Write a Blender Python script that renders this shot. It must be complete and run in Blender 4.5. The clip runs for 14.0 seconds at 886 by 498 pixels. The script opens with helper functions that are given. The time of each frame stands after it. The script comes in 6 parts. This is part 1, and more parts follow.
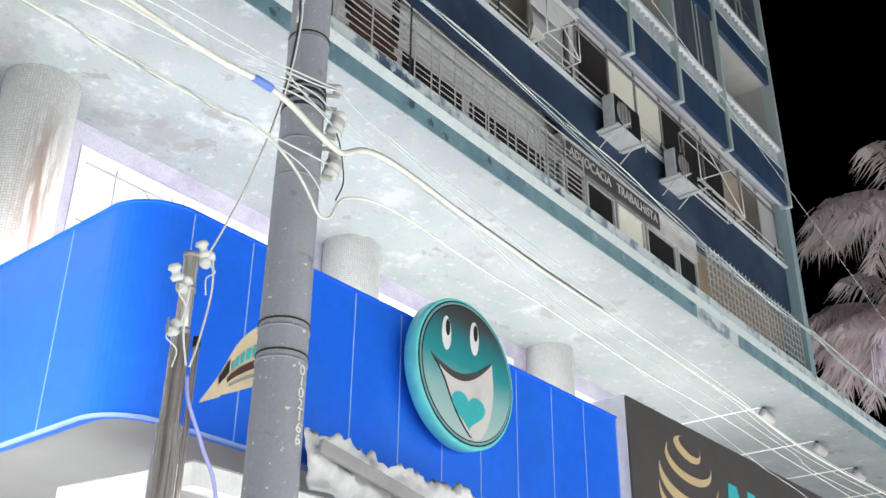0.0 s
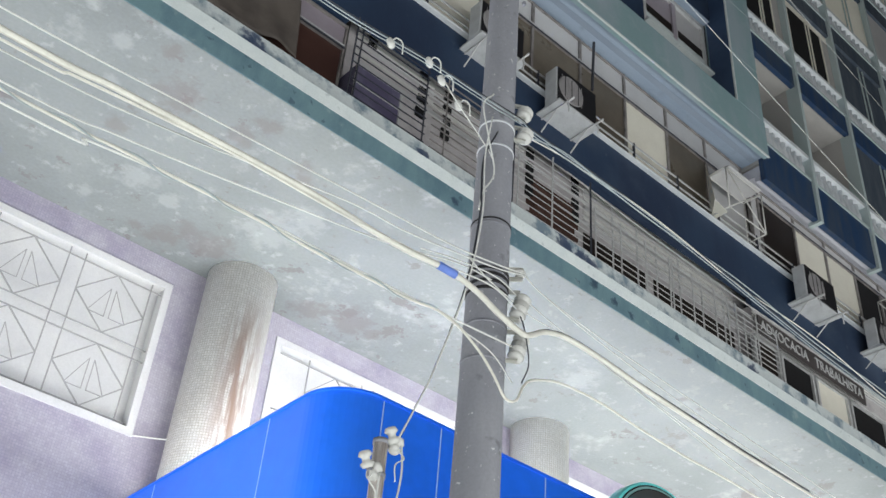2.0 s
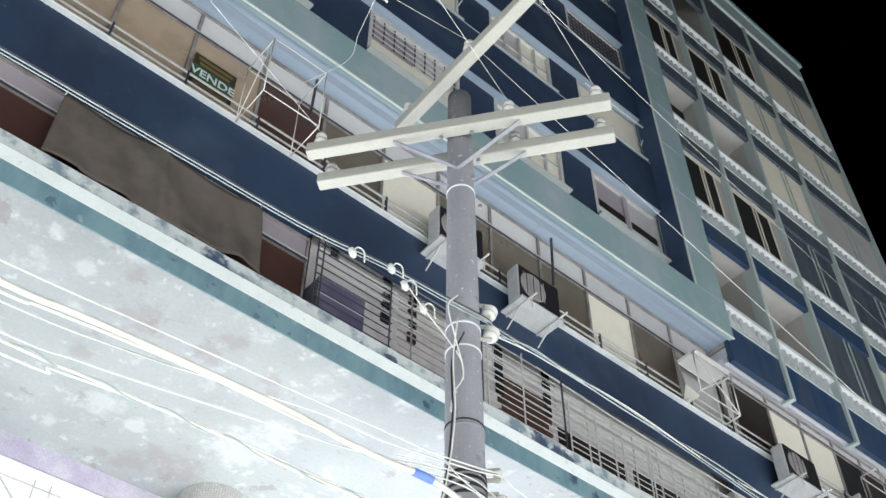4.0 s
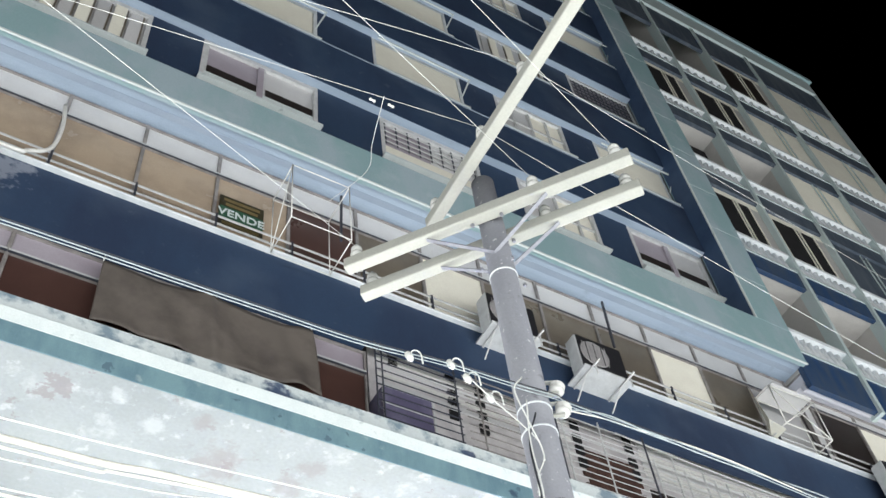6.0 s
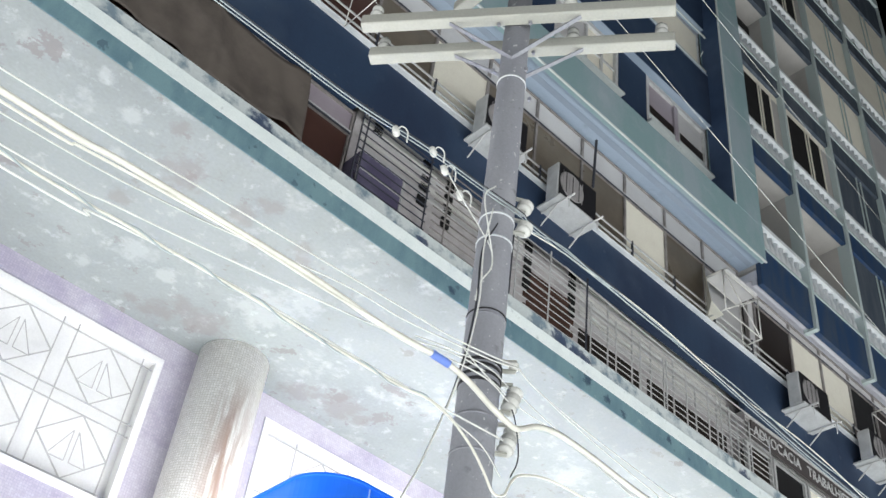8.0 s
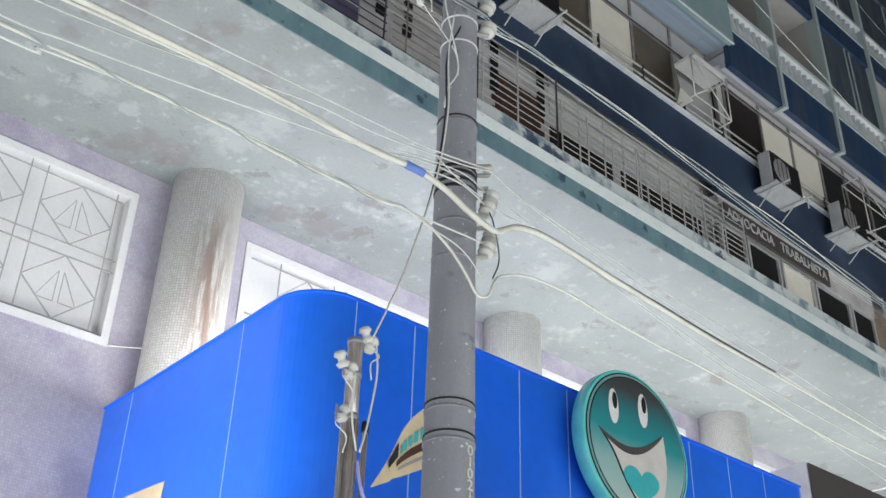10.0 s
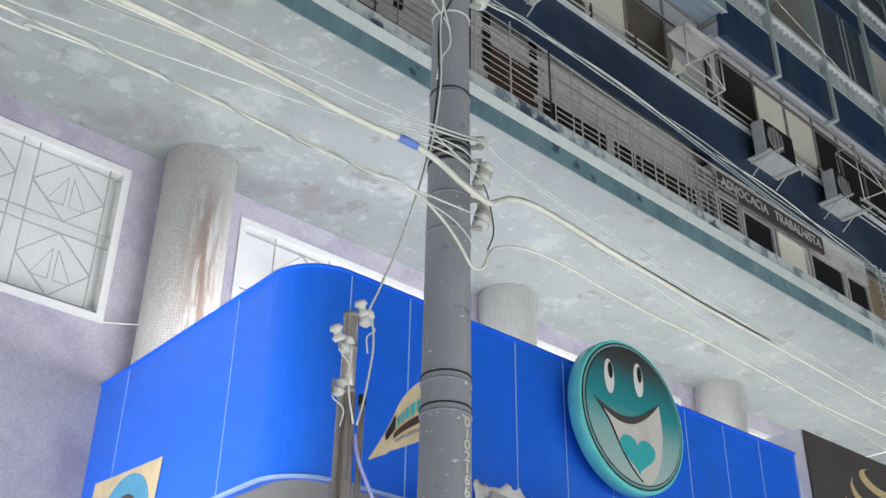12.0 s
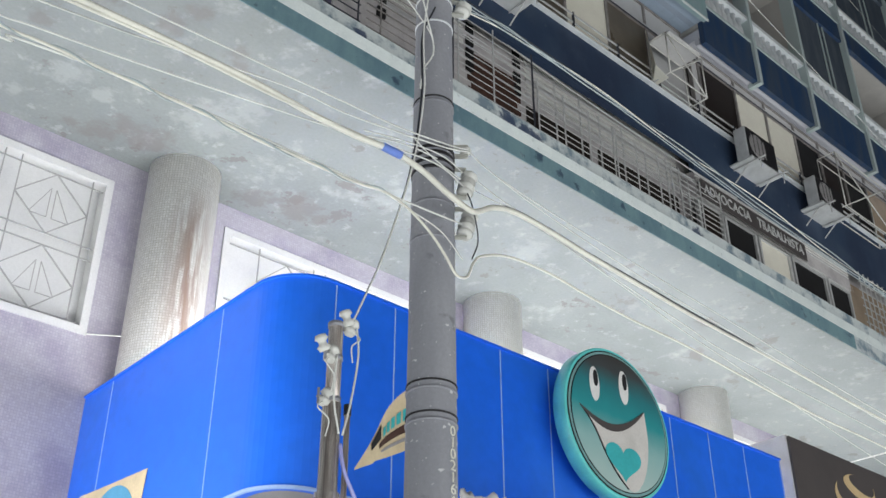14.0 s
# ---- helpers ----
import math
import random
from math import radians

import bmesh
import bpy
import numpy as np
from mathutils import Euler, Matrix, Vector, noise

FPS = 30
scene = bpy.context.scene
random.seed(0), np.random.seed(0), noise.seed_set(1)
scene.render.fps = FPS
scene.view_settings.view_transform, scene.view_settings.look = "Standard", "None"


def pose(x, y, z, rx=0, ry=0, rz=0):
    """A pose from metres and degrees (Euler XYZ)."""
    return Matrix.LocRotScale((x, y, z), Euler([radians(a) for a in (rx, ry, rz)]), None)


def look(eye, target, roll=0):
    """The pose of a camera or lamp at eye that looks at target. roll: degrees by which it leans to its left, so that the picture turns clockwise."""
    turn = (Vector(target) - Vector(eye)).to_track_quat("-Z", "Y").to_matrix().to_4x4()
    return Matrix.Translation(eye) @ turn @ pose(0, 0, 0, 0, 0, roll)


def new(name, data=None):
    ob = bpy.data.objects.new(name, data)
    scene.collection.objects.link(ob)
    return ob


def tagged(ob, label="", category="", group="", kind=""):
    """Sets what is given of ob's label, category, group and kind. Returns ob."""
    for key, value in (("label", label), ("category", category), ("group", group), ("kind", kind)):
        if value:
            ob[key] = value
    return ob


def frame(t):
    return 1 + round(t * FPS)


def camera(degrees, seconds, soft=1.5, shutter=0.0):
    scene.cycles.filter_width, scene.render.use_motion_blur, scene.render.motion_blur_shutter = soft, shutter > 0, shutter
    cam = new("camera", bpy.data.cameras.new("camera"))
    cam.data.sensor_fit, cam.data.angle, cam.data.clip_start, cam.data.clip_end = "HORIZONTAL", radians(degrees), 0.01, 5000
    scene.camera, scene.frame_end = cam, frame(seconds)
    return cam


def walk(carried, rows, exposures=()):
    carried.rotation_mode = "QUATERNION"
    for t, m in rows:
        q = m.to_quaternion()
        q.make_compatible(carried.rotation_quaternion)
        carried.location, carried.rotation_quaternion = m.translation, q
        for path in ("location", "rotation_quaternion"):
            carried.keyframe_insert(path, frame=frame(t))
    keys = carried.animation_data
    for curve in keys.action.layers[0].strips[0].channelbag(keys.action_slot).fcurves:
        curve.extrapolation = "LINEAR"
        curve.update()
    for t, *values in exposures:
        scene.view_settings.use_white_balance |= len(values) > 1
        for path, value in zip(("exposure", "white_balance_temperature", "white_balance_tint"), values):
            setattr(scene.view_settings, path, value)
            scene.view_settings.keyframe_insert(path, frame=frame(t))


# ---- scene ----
cam = camera(44.75, 14.0)

PATH = [
    (0.0, 0, 0, 1.6, 117.88, -0.61, -50.22),
    (0.5, 0, 0, 1.6, 122.24, -3.18, -47.69),
    (1.0, 0, 0, 1.6, 123.66, -4.16, -44.85),
    (1.5, 0, 0, 1.6, 123.94, -4.65, -41.89),
    (2.0, 0, 0, 1.6, 127.16, -4.25, -40.95),
    (2.5, 0, 0, 1.6, 131.32, -3.72, -40.31),
    (3.0, 0, 0, 1.6, 134.40, -3.35, -40.51),
    (3.5, 0, 0, 1.6, 136.41, -2.82, -41.55),
    (4.0, 0, 0, 1.6, 137.87, -0.15, -39.52),
    (4.2, 0, 0, 1.6, 139.07, 2.08, -37.09),
    (6.3, 0, 0, 1.6, 143.28, 5.32, -28.77),
    (6.5, 0, 0, 1.6, 143.06, 4.98, -29.01),
    (7.0, 0, 0, 1.6, 141.02, 2.09, -31.87),
    (7.5, 0, 0, 1.6, 136.41, -4.61, -39.76),
    (8.0, 0, 0, 1.6, 132.05, -6.35, -42.93),
    (8.5, 0, 0, 1.6, 127.27, -4.39, -42.44),
    (9.0, 0, 0, 1.6, 125.06, -3.17, -41.74),
    (9.2, 0, 0, 1.6, 124.28, -2.72, -41.42),
    (11.3, 0, 0, 1.6, 120.12, -0.97, -41.31),
    (11.5, 0, 0, 1.6, 120.23, -0.97, -41.21),
    (12.0, 0, 0, 1.6, 120.31, -0.80, -41.00),
    (12.5, 0, 0, 1.6, 120.40, -0.64, -40.84),
    (13.0, 0, 0, 1.6, 120.50, -0.51, -40.91),
    (13.5, 0, 0, 1.6, 120.70, -0.37, -41.05),
    (14.0, 0, 0, 1.6, 120.79, -0.04, -41.51),
]
EXPOSURES = [(0.0, -0.1), (0.5, -0.1), (1.0, -0.14), (1.5, -0.42), (2.0, -0.48), (2.5, -0.28), (3.0, -0.07), (4.0, 0.2), (6.5, 0.42), (7.5, 0.1), (8.0, -0.03), (8.5, -0.46), (9.0, -0.53), (11.5, -0.7), (12.5, -0.7), (14.0, -0.62)]
walk(cam, [(t, pose(*p)) for t, *p in PATH], EXPOSURES)

# ---- light: a black night sky, with added unseen lamps below and behind ----
world = bpy.data.worlds.new("night")
world.use_nodes = True
world.node_tree.nodes["Background"].inputs[0].default_value = (0, 0, 0, 1)
world.node_tree.nodes["Background"].inputs[1].default_value = 0.0
scene.world = world


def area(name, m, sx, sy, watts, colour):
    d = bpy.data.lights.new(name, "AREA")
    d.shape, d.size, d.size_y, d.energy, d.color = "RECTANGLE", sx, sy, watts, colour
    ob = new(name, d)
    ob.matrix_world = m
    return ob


# unseen area lamps, added to light facade and soffit from low down
area("street_fill", look((18, -9, 2.6), (18, 7, 4.2)), 66, 3, 3500, (1.0, 1.0, 1.0))
area("pavement_fill", look((13, 0, 0.08), (13.0, 0.0001, 9)), 82, 20, 9000, (0.97, 1.0, 0.965))

# hidden lamps, added to brighten the columns, back wall and inner soffit
area("ledge_fill", look((7.75, 7.3, 5.6), (7.75, 10.4, 6.6)), 6.7, 0.8, 680, (1.0, 0.985, 0.95))
area("sign_fill", look((15.6, 8.5, 6.0), (15.6, 10.4, 8.6)), 10.0, 1.0, 520, (1.0, 0.985, 0.95))
area("entrance_fill", look((0.6, 7.6, 3.0), (1.6, 10.4, 8.6)), 4.0, 1.4, 400, (1.0, 0.985, 0.95))

# ---- materials ----
def material(name, base, rough=0.7, metal=0.0, second=None, scale=3.0, amount=0.5, grain=60.0, bump=0.15,
             stretch=(1, 1, 1), coat=0.0, vary=0.0, low=0.42, high=0.62):
    """Two scales of noise: broad stains towards `second`, fine grain in value and relief."""
    mat = bpy.data.materials.new(name)
    mat.use_nodes = True
    nt = mat.node_tree
    b = nt.nodes["Principled BSDF"]
    b.inputs["Roughness"].default_value = rough
    b.inputs["Metallic"].default_value = metal
    b.inputs["Coat Weight"].default_value = coat
    second = second or tuple(c * 0.72 for c in base)
    tex = nt.nodes.new("ShaderNodeTexCoord")
    geo = nt.nodes.new("ShaderNodeNewGeometry")
    mp = nt.nodes.new("ShaderNodeMapping")
    mp.inputs["Scale"].default_value = stretch
    nt.links.new(geo.outputs["Position"], mp.inputs["Vector"])
    n1 = nt.nodes.new("ShaderNodeTexNoise")
    n1.inputs["Scale"].default_value, n1.inputs["Detail"].default_value, n1.inputs["Roughness"].default_value = scale, 6, 0.62
    n2 = nt.nodes.new("ShaderNodeTexNoise")
    n2.inputs["Scale"].default_value, n2.inputs["Detail"].default_value = grain, 3
    nt.links.new(mp.outputs[0], n1.inputs["Vector"])
    nt.links.new(geo.outputs["Position"], n2.inputs["Vector"])
    ramp = nt.nodes.new("ShaderNodeMapRange")
    ramp.inputs["From Min"].default_value, ramp.inputs["From Max"].default_value = low, high
    ramp.inputs["To Max"].default_value = amount
    nt.links.new(n1.outputs["Fac"], ramp.inputs["Value"])
    mix = nt.nodes.new("ShaderNodeMix")
    mix.data_type = "RGBA"
    mix.inputs["A"].default_value, mix.inputs["B"].default_value = (*base, 1), (*second, 1)
    nt.links.new(ramp.outputs[0], mix.inputs["Factor"])
    hsv = nt.nodes.new("ShaderNodeHueSaturation")
    val = nt.nodes.new("ShaderNodeMapRange")
    val.inputs["To Min"].default_value, val.inputs["To Max"].default_value = 0.88, 1.12
    nt.links.new(n2.outputs["Fac"], val.inputs["Value"])
    last = val.outputs[0]
    if vary:
        info = nt.nodes.new("ShaderNodeObjectInfo")
        rr = nt.nodes.new("ShaderNodeMapRange")
        rr.inputs["To Min"].default_value, rr.inputs["To Max"].default_value = 1 - vary, 1 + vary
        nt.links.new(info.outputs["Random"], rr.inputs["Value"])
        mul = nt.nodes.new("ShaderNodeMath")
        mul.operation = "MULTIPLY"
        nt.links.new(last, mul.inputs[0])
        nt.links.new(rr.outputs[0], mul.inputs[1])
        last = mul.outputs[0]
    nt.links.new(last, hsv.inputs["Value"])
    nt.links.new(mix.outputs["Result"], hsv.inputs["Color"])
    nt.links.new(hsv.outputs[0], b.inputs["Base Color"])
    rm = nt.nodes.new("ShaderNodeMapRange")
    rm.inputs["To Min"].default_value, rm.inputs["To Max"].default_value = max(rough - 0.1, 0.02), min(rough + 0.1, 1)
    nt.links.new(n1.outputs["Fac"], rm.inputs["Value"])
    nt.links.new(rm.outputs[0], b.inputs["Roughness"])
    if bump:
        bp = nt.nodes.new("ShaderNodeBump")
        bp.inputs["Strength"].default_value, bp.inputs["Distance"].default_value = bump, 0.01
        nt.links.new(n2.outputs["Fac"], bp.inputs["Height"])
        nt.links.new(bp.outputs[0], b.inputs["Normal"])
    return mat


def mosaic(name, base, grout, size, axes="xz", cylinder=None, second=None):
    """Small square tiles with sunk joints; the colour drifts in broad stains."""
    mat = material(name, base, 0.45, second=second, scale=1.2, amount=0.8, grain=40, bump=0.0)
    nt = mat.node_tree
    b = nt.nodes["Principled BSDF"]
    geo = nt.nodes.new("ShaderNodeNewGeometry")
    sep = nt.nodes.new("ShaderNodeSeparateXYZ")
    nt.links.new(geo.outputs["Position"], sep.inputs[0])
    com = nt.nodes.new("ShaderNodeCombineXYZ")
    if cylinder:
        tc = nt.nodes.new("ShaderNodeTexCoord")
        s2 = nt.nodes.new("ShaderNodeSeparateXYZ")
        nt.links.new(tc.outputs["Object"], s2.inputs[0])
        at = nt.nodes.new("ShaderNodeMath")
        at.operation = "ARCTAN2"
        nt.links.new(s2.outputs[1], at.inputs[0])
        nt.links.new(s2.outputs[0], at.inputs[1])
        mu = nt.nodes.new("ShaderNodeMath")
        mu.operation = "MULTIPLY"
        mu.inputs[1].default_value = cylinder
        nt.links.new(at.outputs[0], mu.inputs[0])
        nt.links.new(mu.outputs[0], com.inputs[0])
    else:
        nt.links.new(sep.outputs[0], com.inputs[0])
    nt.links.new(sep.outputs[2], com.inputs[1])
    br = nt.nodes.new("ShaderNodeTexBrick")
    br.offset = 0.0
    br.inputs["Scale"].default_value = 1.0
    br.inputs["Brick Width"].default_value = br.inputs["Row Height"].default_value = size
    br.inputs["Mortar Size"].default_value = size * 0.09
    br.inputs["Color1"].default_value = (1, 1, 1, 1)
    br.inputs["Color2"].default_value = (0.86, 0.86, 0.86, 1)
    br.inputs["Mortar"].default_value = (*grout, 1)
    nt.links.new(com.outputs[0], br.inputs["Vector"])
    old = b.inputs["Base Color"].links[0].from_socket
    mix = nt.nodes.new("ShaderNodeMix")
    mix.data_type, mix.blend_type = "RGBA", "MULTIPLY"
    mix.inputs["Factor"].default_value = 1.0
    nt.links.new(old, mix.inputs["A"])
    nt.links.new(br.outputs["Color"], mix.inputs["B"])
    nt.links.new(mix.outputs["Result"], b.inputs["Base Color"])
    bp = nt.nodes.new("ShaderNodeBump")
    bp.inputs["Strength"].default_value, bp.inputs["Distance"].default_value = 0.15, 0.002
    bp.invert = True
    nt.links.new(br.outputs["Fac"], bp.inputs["Height"])
    nt.links.new(bp.outputs[0], b.inputs["Normal"])
    return mat


def soffit_plaster():
    """Grey-white plaster with damp mottling, bright lime bloom and brown patches where the coat has peeled."""
    mat = material("soffit_plaster", (0.226, 0.250, 0.256), 0.9, second=(0.172, 0.192, 0.199), scale=0.5, amount=0.9, grain=25, bump=0.2, low=0.38, high=0.68)
    nt = mat.node_tree
    b = nt.nodes["Principled BSDF"]
    geo = nt.nodes.new("ShaderNodeNewGeometry")
    col = b.inputs["Base Color"].links[0].from_socket
    for scale, lo, hi, colour, amount, shift in ((1.7, 0.57, 0.74, (0.37, 0.40, 0.41), 0.75, 0.0), (4.6, 0.58, 0.66, (0.36, 0.39, 0.40), 0.5, 9.0), (1.5, 0.612, 0.632, (0.155, 0.142, 0.15), 0.7, 21.5), (3.6, 0.635, 0.65, (0.165, 0.155, 0.163), 0.6, 5.0), (9.0, 0.70, 0.72, (0.13, 0.13, 0.14), 0.6, 14.0)):
        mp = nt.nodes.new("ShaderNodeMapping")
        mp.inputs["Location"].default_value = (shift, shift * 0.7, 0)
        nt.links.new(geo.outputs["Position"], mp.inputs["Vector"])
        n = nt.nodes.new("ShaderNodeTexNoise")
        n.inputs["Scale"].default_value, n.inputs["Detail"].default_value, n.inputs["Roughness"].default_value = scale, 7, 0.68
        nt.links.new(mp.outputs[0], n.inputs["Vector"])
        mr = nt.nodes.new("ShaderNodeMapRange")
        mr.inputs["From Min"].default_value, mr.inputs["From Max"].default_value, mr.inputs["To Max"].default_value = lo, hi, amount
        nt.links.new(n.outputs["Fac"], mr.inputs["Value"])
        mix = nt.nodes.new("ShaderNodeMix")
        mix.data_type = "RGBA"
        mix.inputs["B"].default_value = (*colour, 1)
        nt.links.new(mr.outputs[0], mix.inputs["Factor"])
        nt.links.new(col, mix.inputs["A"])
        col = mix.outputs["Result"]
    nt.links.new(col, b.inputs["Base Color"])
    return mat


def patches(mat, spots, axes, colour, amount, scale, ragged=0.9):
    """Stains of one colour at given places: (first axis, second axis, radius), with ragged edges."""
    nt = mat.node_tree
    b = nt.nodes["Principled BSDF"]
    geo = nt.nodes.new("ShaderNodeNewGeometry")
    sep = nt.nodes.new("ShaderNodeSeparateXYZ")
    nt.links.new(geo.outputs["Position"], sep.inputs[0])
    com = nt.nodes.new("ShaderNodeCombineXYZ")
    for k, ax in enumerate(axes):
        nt.links.new(sep.outputs["XYZ".index(ax)], com.inputs[k])
    n = nt.nodes.new("ShaderNodeTexNoise")
    n.inputs["Scale"].default_value, n.inputs["Detail"].default_value, n.inputs["Roughness"].default_value = scale, 6, 0.65
    nt.links.new(geo.outputs["Position"], n.inputs["Vector"])
    best = None
    for u, v, r in spots:
        d = nt.nodes.new("ShaderNodeVectorMath")
        d.operation = "DISTANCE"
        d.inputs[1].default_value = (u, v, 0)
        nt.links.new(com.outputs[0], d.inputs[0])
        q = nt.nodes.new("ShaderNodeMath")
        q.operation = "DIVIDE"
        q.inputs[1].default_value = r
        nt.links.new(d.outputs["Value"], q.inputs[0])
        if best is not None:
            mn = nt.nodes.new("ShaderNodeMath")
            mn.operation = "MINIMUM"
            nt.links.new(best, mn.inputs[0])
            nt.links.new(q.outputs[0], mn.inputs[1])
            best = mn.outputs[0]
        else:
            best = q.outputs[0]
    wob = nt.nodes.new("ShaderNodeMath")
    wob.operation = "MULTIPLY_ADD"
    wob.inputs[1].default_value = ragged * 4
    nt.links.new(n.outputs["Fac"], wob.inputs[0])
    nt.links.new(best, wob.inputs[2])
    mr = nt.nodes.new("ShaderNodeMapRange")
    mr.inputs["From Min"].default_value, mr.inputs["From Max"].default_value = 1.25 + ragged * 2, 0.6 + ragged * 2
    mr.inputs["To Max"].default_value = amount
    nt.links.new(wob.outputs[0], mr.inputs["Value"])
    mix = nt.nodes.new("ShaderNodeMix")
    mix.data_type = "RGBA"
    mix.inputs["B"].default_value = (*colour, 1)
    nt.links.new(mr.outputs[0], mix.inputs["Factor"])
    nt.links.new(b.inputs["Base Color"].links[0].from_socket, mix.inputs["A"])
    nt.links.new(mix.outputs["Result"], b.inputs["Base Color"])


SOFFIT = soffit_plaster()
patches(SOFFIT, ((2.25, 7.41, 0.1), (2.6, 7.89, 0.24), (2.35, 8.76, 0.12), (3.38, 7.94, 0.15), (3.52, 7.63, 0.13), (4.11, 7.91, 0.13), (4.24, 8.04, 0.1), (3.62, 10.09, 0.22), (3.78, 9.78, 0.15), (4.16, 9.89, 0.26), (5.76, 10.11, 0.24), (6.34, 9.94, 0.3), (6.64, 9.98, 0.15), (3.29, 10.14, 0.1)), "XY", (0.165, 0.152, 0.158), 0.55, 6.5)
patches(SOFFIT, ((1.81, 7.63, 0.12), (1.39, 7.39, 0.09), (2.14, 7.11, 0.14), (2.01, 8.23, 0.1), (2.59, 10.0, 0.1), (4.51, 9.11, 0.3), (2.9, 9.37, 0.2), (3.35, 9.48, 0.16), (4.45, 9.03, 0.3), (4.67, 8.56, 0.25), (9.26, 8.73, 0.25), (7.13, 8.96, 0.3)), "XY", (0.36, 0.39, 0.40), 0.4, 6.0)
TEAL = material("teal_paint", (0.19, 0.32, 0.365), 0.7, second=(0.115, 0.21, 0.27), scale=2.5, amount=0.8, stretch=(1, 1, 0.35))
FRAME = material("frame_paint", (0.25, 0.38, 0.41), 0.75, second=(0.35, 0.43, 0.49), scale=1.2, amount=0.8, stretch=(1, 1, 0.4))
STRIPE = material("white_ledge", (0.64, 0.70, 0.71), 0.7, second=(0.53, 0.60, 0.62), scale=4)
PARAPET = material("weathered_parapet", (0.62, 0.68, 0.70), 0.85, second=(0.17, 0.25, 0.32), scale=3.2, amount=0.9, grain=30, low=0.48, high=0.62)
patches(PARAPET, ((7.5, 9.62, 0.16), (7.75, 9.58, 0.13), (7.95, 9.57, 0.12), (2.92, 9.62, 0.12), (3.05, 9.58, 0.09), (5.2, 9.6, 0.08), (11.3, 9.6, 0.1)), "XZ", (0.035, 0.06, 0.13), 0.9, 9.0)
patches(TEAL, ((5.7, 9.22, 0.05), (7.99, 9.33, 0.07), (8.4, 9.25, 0.05), (8.7, 9.2, 0.06), (6.4, 9.2, 0.04), (9.6, 9.3, 0.05)), "XZ", (0.03, 0.06, 0.11), 0.85, 12.0)
NAVY = material("navy_render", (0.022, 0.047, 0.100), 0.75, second=(0.015, 0.030, 0.072), scale=0.7, amount=0.9, grain=35, stretch=(1, 1, 0.4))
NAVY_BRIGHT = material("blue_spandrel_paint", (0.016, 0.05, 0.13), 0.6, second=(0.05, 0.075, 0.12), scale=1.6, amount=0.9, stretch=(3, 3, 0.5))
NAVY_PALE = material("blue_return_paint", (0.045, 0.085, 0.17), 0.7, second=(0.03, 0.06, 0.13), scale=1.2, amount=0.8)
SLATE = material("dark_slate_render", (0.045, 0.065, 0.095), 0.75, second=(0.09, 0.11, 0.14), scale=1.4, amount=0.9, stretch=(3, 3, 0.5))
PERI = material("periwinkle_plaster", (0.35, 0.43, 0.54), 0.85, second=(0.27, 0.34, 0.44), scale=0.9, amount=0.8, stretch=(0.4, 2, 1))
GROOVE_SHADE = material("slate_blue_groove_shade", (0.29, 0.35, 0.44), 0.85, second=(0.24, 0.30, 0.39), scale=1.2)
LAVENDER = material("pale_lavender_plaster", (0.56, 0.57, 0.64), 0.85, second=(0.46, 0.46, 0.54), scale=1.2, amount=0.6)
WALLTILE = mosaic("lavender_wall_mosaic", (0.40, 0.388, 0.455), (0.80, 0.79, 0.82), 0.032, second=(0.27, 0.252, 0.34))
COLTILE = mosaic("cream_column_mosaic", (0.96, 0.955, 0.94), (0.69, 0.665, 0.63), 0.033, cylinder=0.43, second=(0.90, 0.88, 0.86))
def rust_streak(mat, x, wide, z0, z1):
    """A brown run-off stain down one column."""
    nt = mat.node_tree
    b = nt.nodes["Principled BSDF"]
    geo = nt.nodes.new("ShaderNodeNewGeometry")
    sep = nt.nodes.new("ShaderNodeSeparateXYZ")
    nt.links.new(geo.outputs["Position"], sep.inputs[0])
    mp = nt.nodes.new("ShaderNodeMapping")
    mp.inputs["Scale"].default_value = (9, 9, 1.1)
    nt.links.new(geo.outputs["Position"], mp.inputs["Vector"])
    n = nt.nodes.new("ShaderNodeTexNoise")
    n.inputs["Scale"].default_value, n.inputs["Detail"].default_value = 1.6, 6
    nt.links.new(mp.outputs[0], n.inputs["Vector"])

    def chain(op, a, c):
        m = nt.nodes.new("ShaderNodeMath")
        m.operation = op
        for k, q in enumerate((a, c)):
            if isinstance(q, (int, float)):
                m.inputs[k].default_value = q
            else:
                nt.links.new(q, m.inputs[k])
        return m.outputs[0]

    away = chain("DIVIDE", chain("ABSOLUTE", chain("SUBTRACT", sep.outputs[0], x), 0), wide)
    near = chain("MAXIMUM", chain("SUBTRACT", 1.0, away), 0.0)
    up = chain("MAXIMUM", chain("MINIMUM", chain("DIVIDE", chain("SUBTRACT", z1, sep.outputs[2]), 0.7), 1.0), 0.0)
    run = nt.nodes.new("ShaderNodeMapRange")
    run.inputs["From Min"].default_value, run.inputs["From Max"].default_value = 0.4, 0.66
    nt.links.new(n.outputs["Fac"], run.inputs["Value"])
    fac = chain("MULTIPLY", chain("MULTIPLY", near, up), chain("MINIMUM", chain("MULTIPLY", run.outputs[0], 1.8), 1.0))
    mix = nt.nodes.new("ShaderNodeMix")
    mix.data_type = "RGBA"
    mix.inputs["B"].default_value = (0.40, 0.28, 0.23, 1)
    nt.links.new(fac, mix.inputs["Factor"])
    nt.links.new(b.inputs["Base Color"].links[0].from_socket, mix.inputs["A"])
    nt.links.new(mix.outputs["Result"], b.inputs["Base Color"])


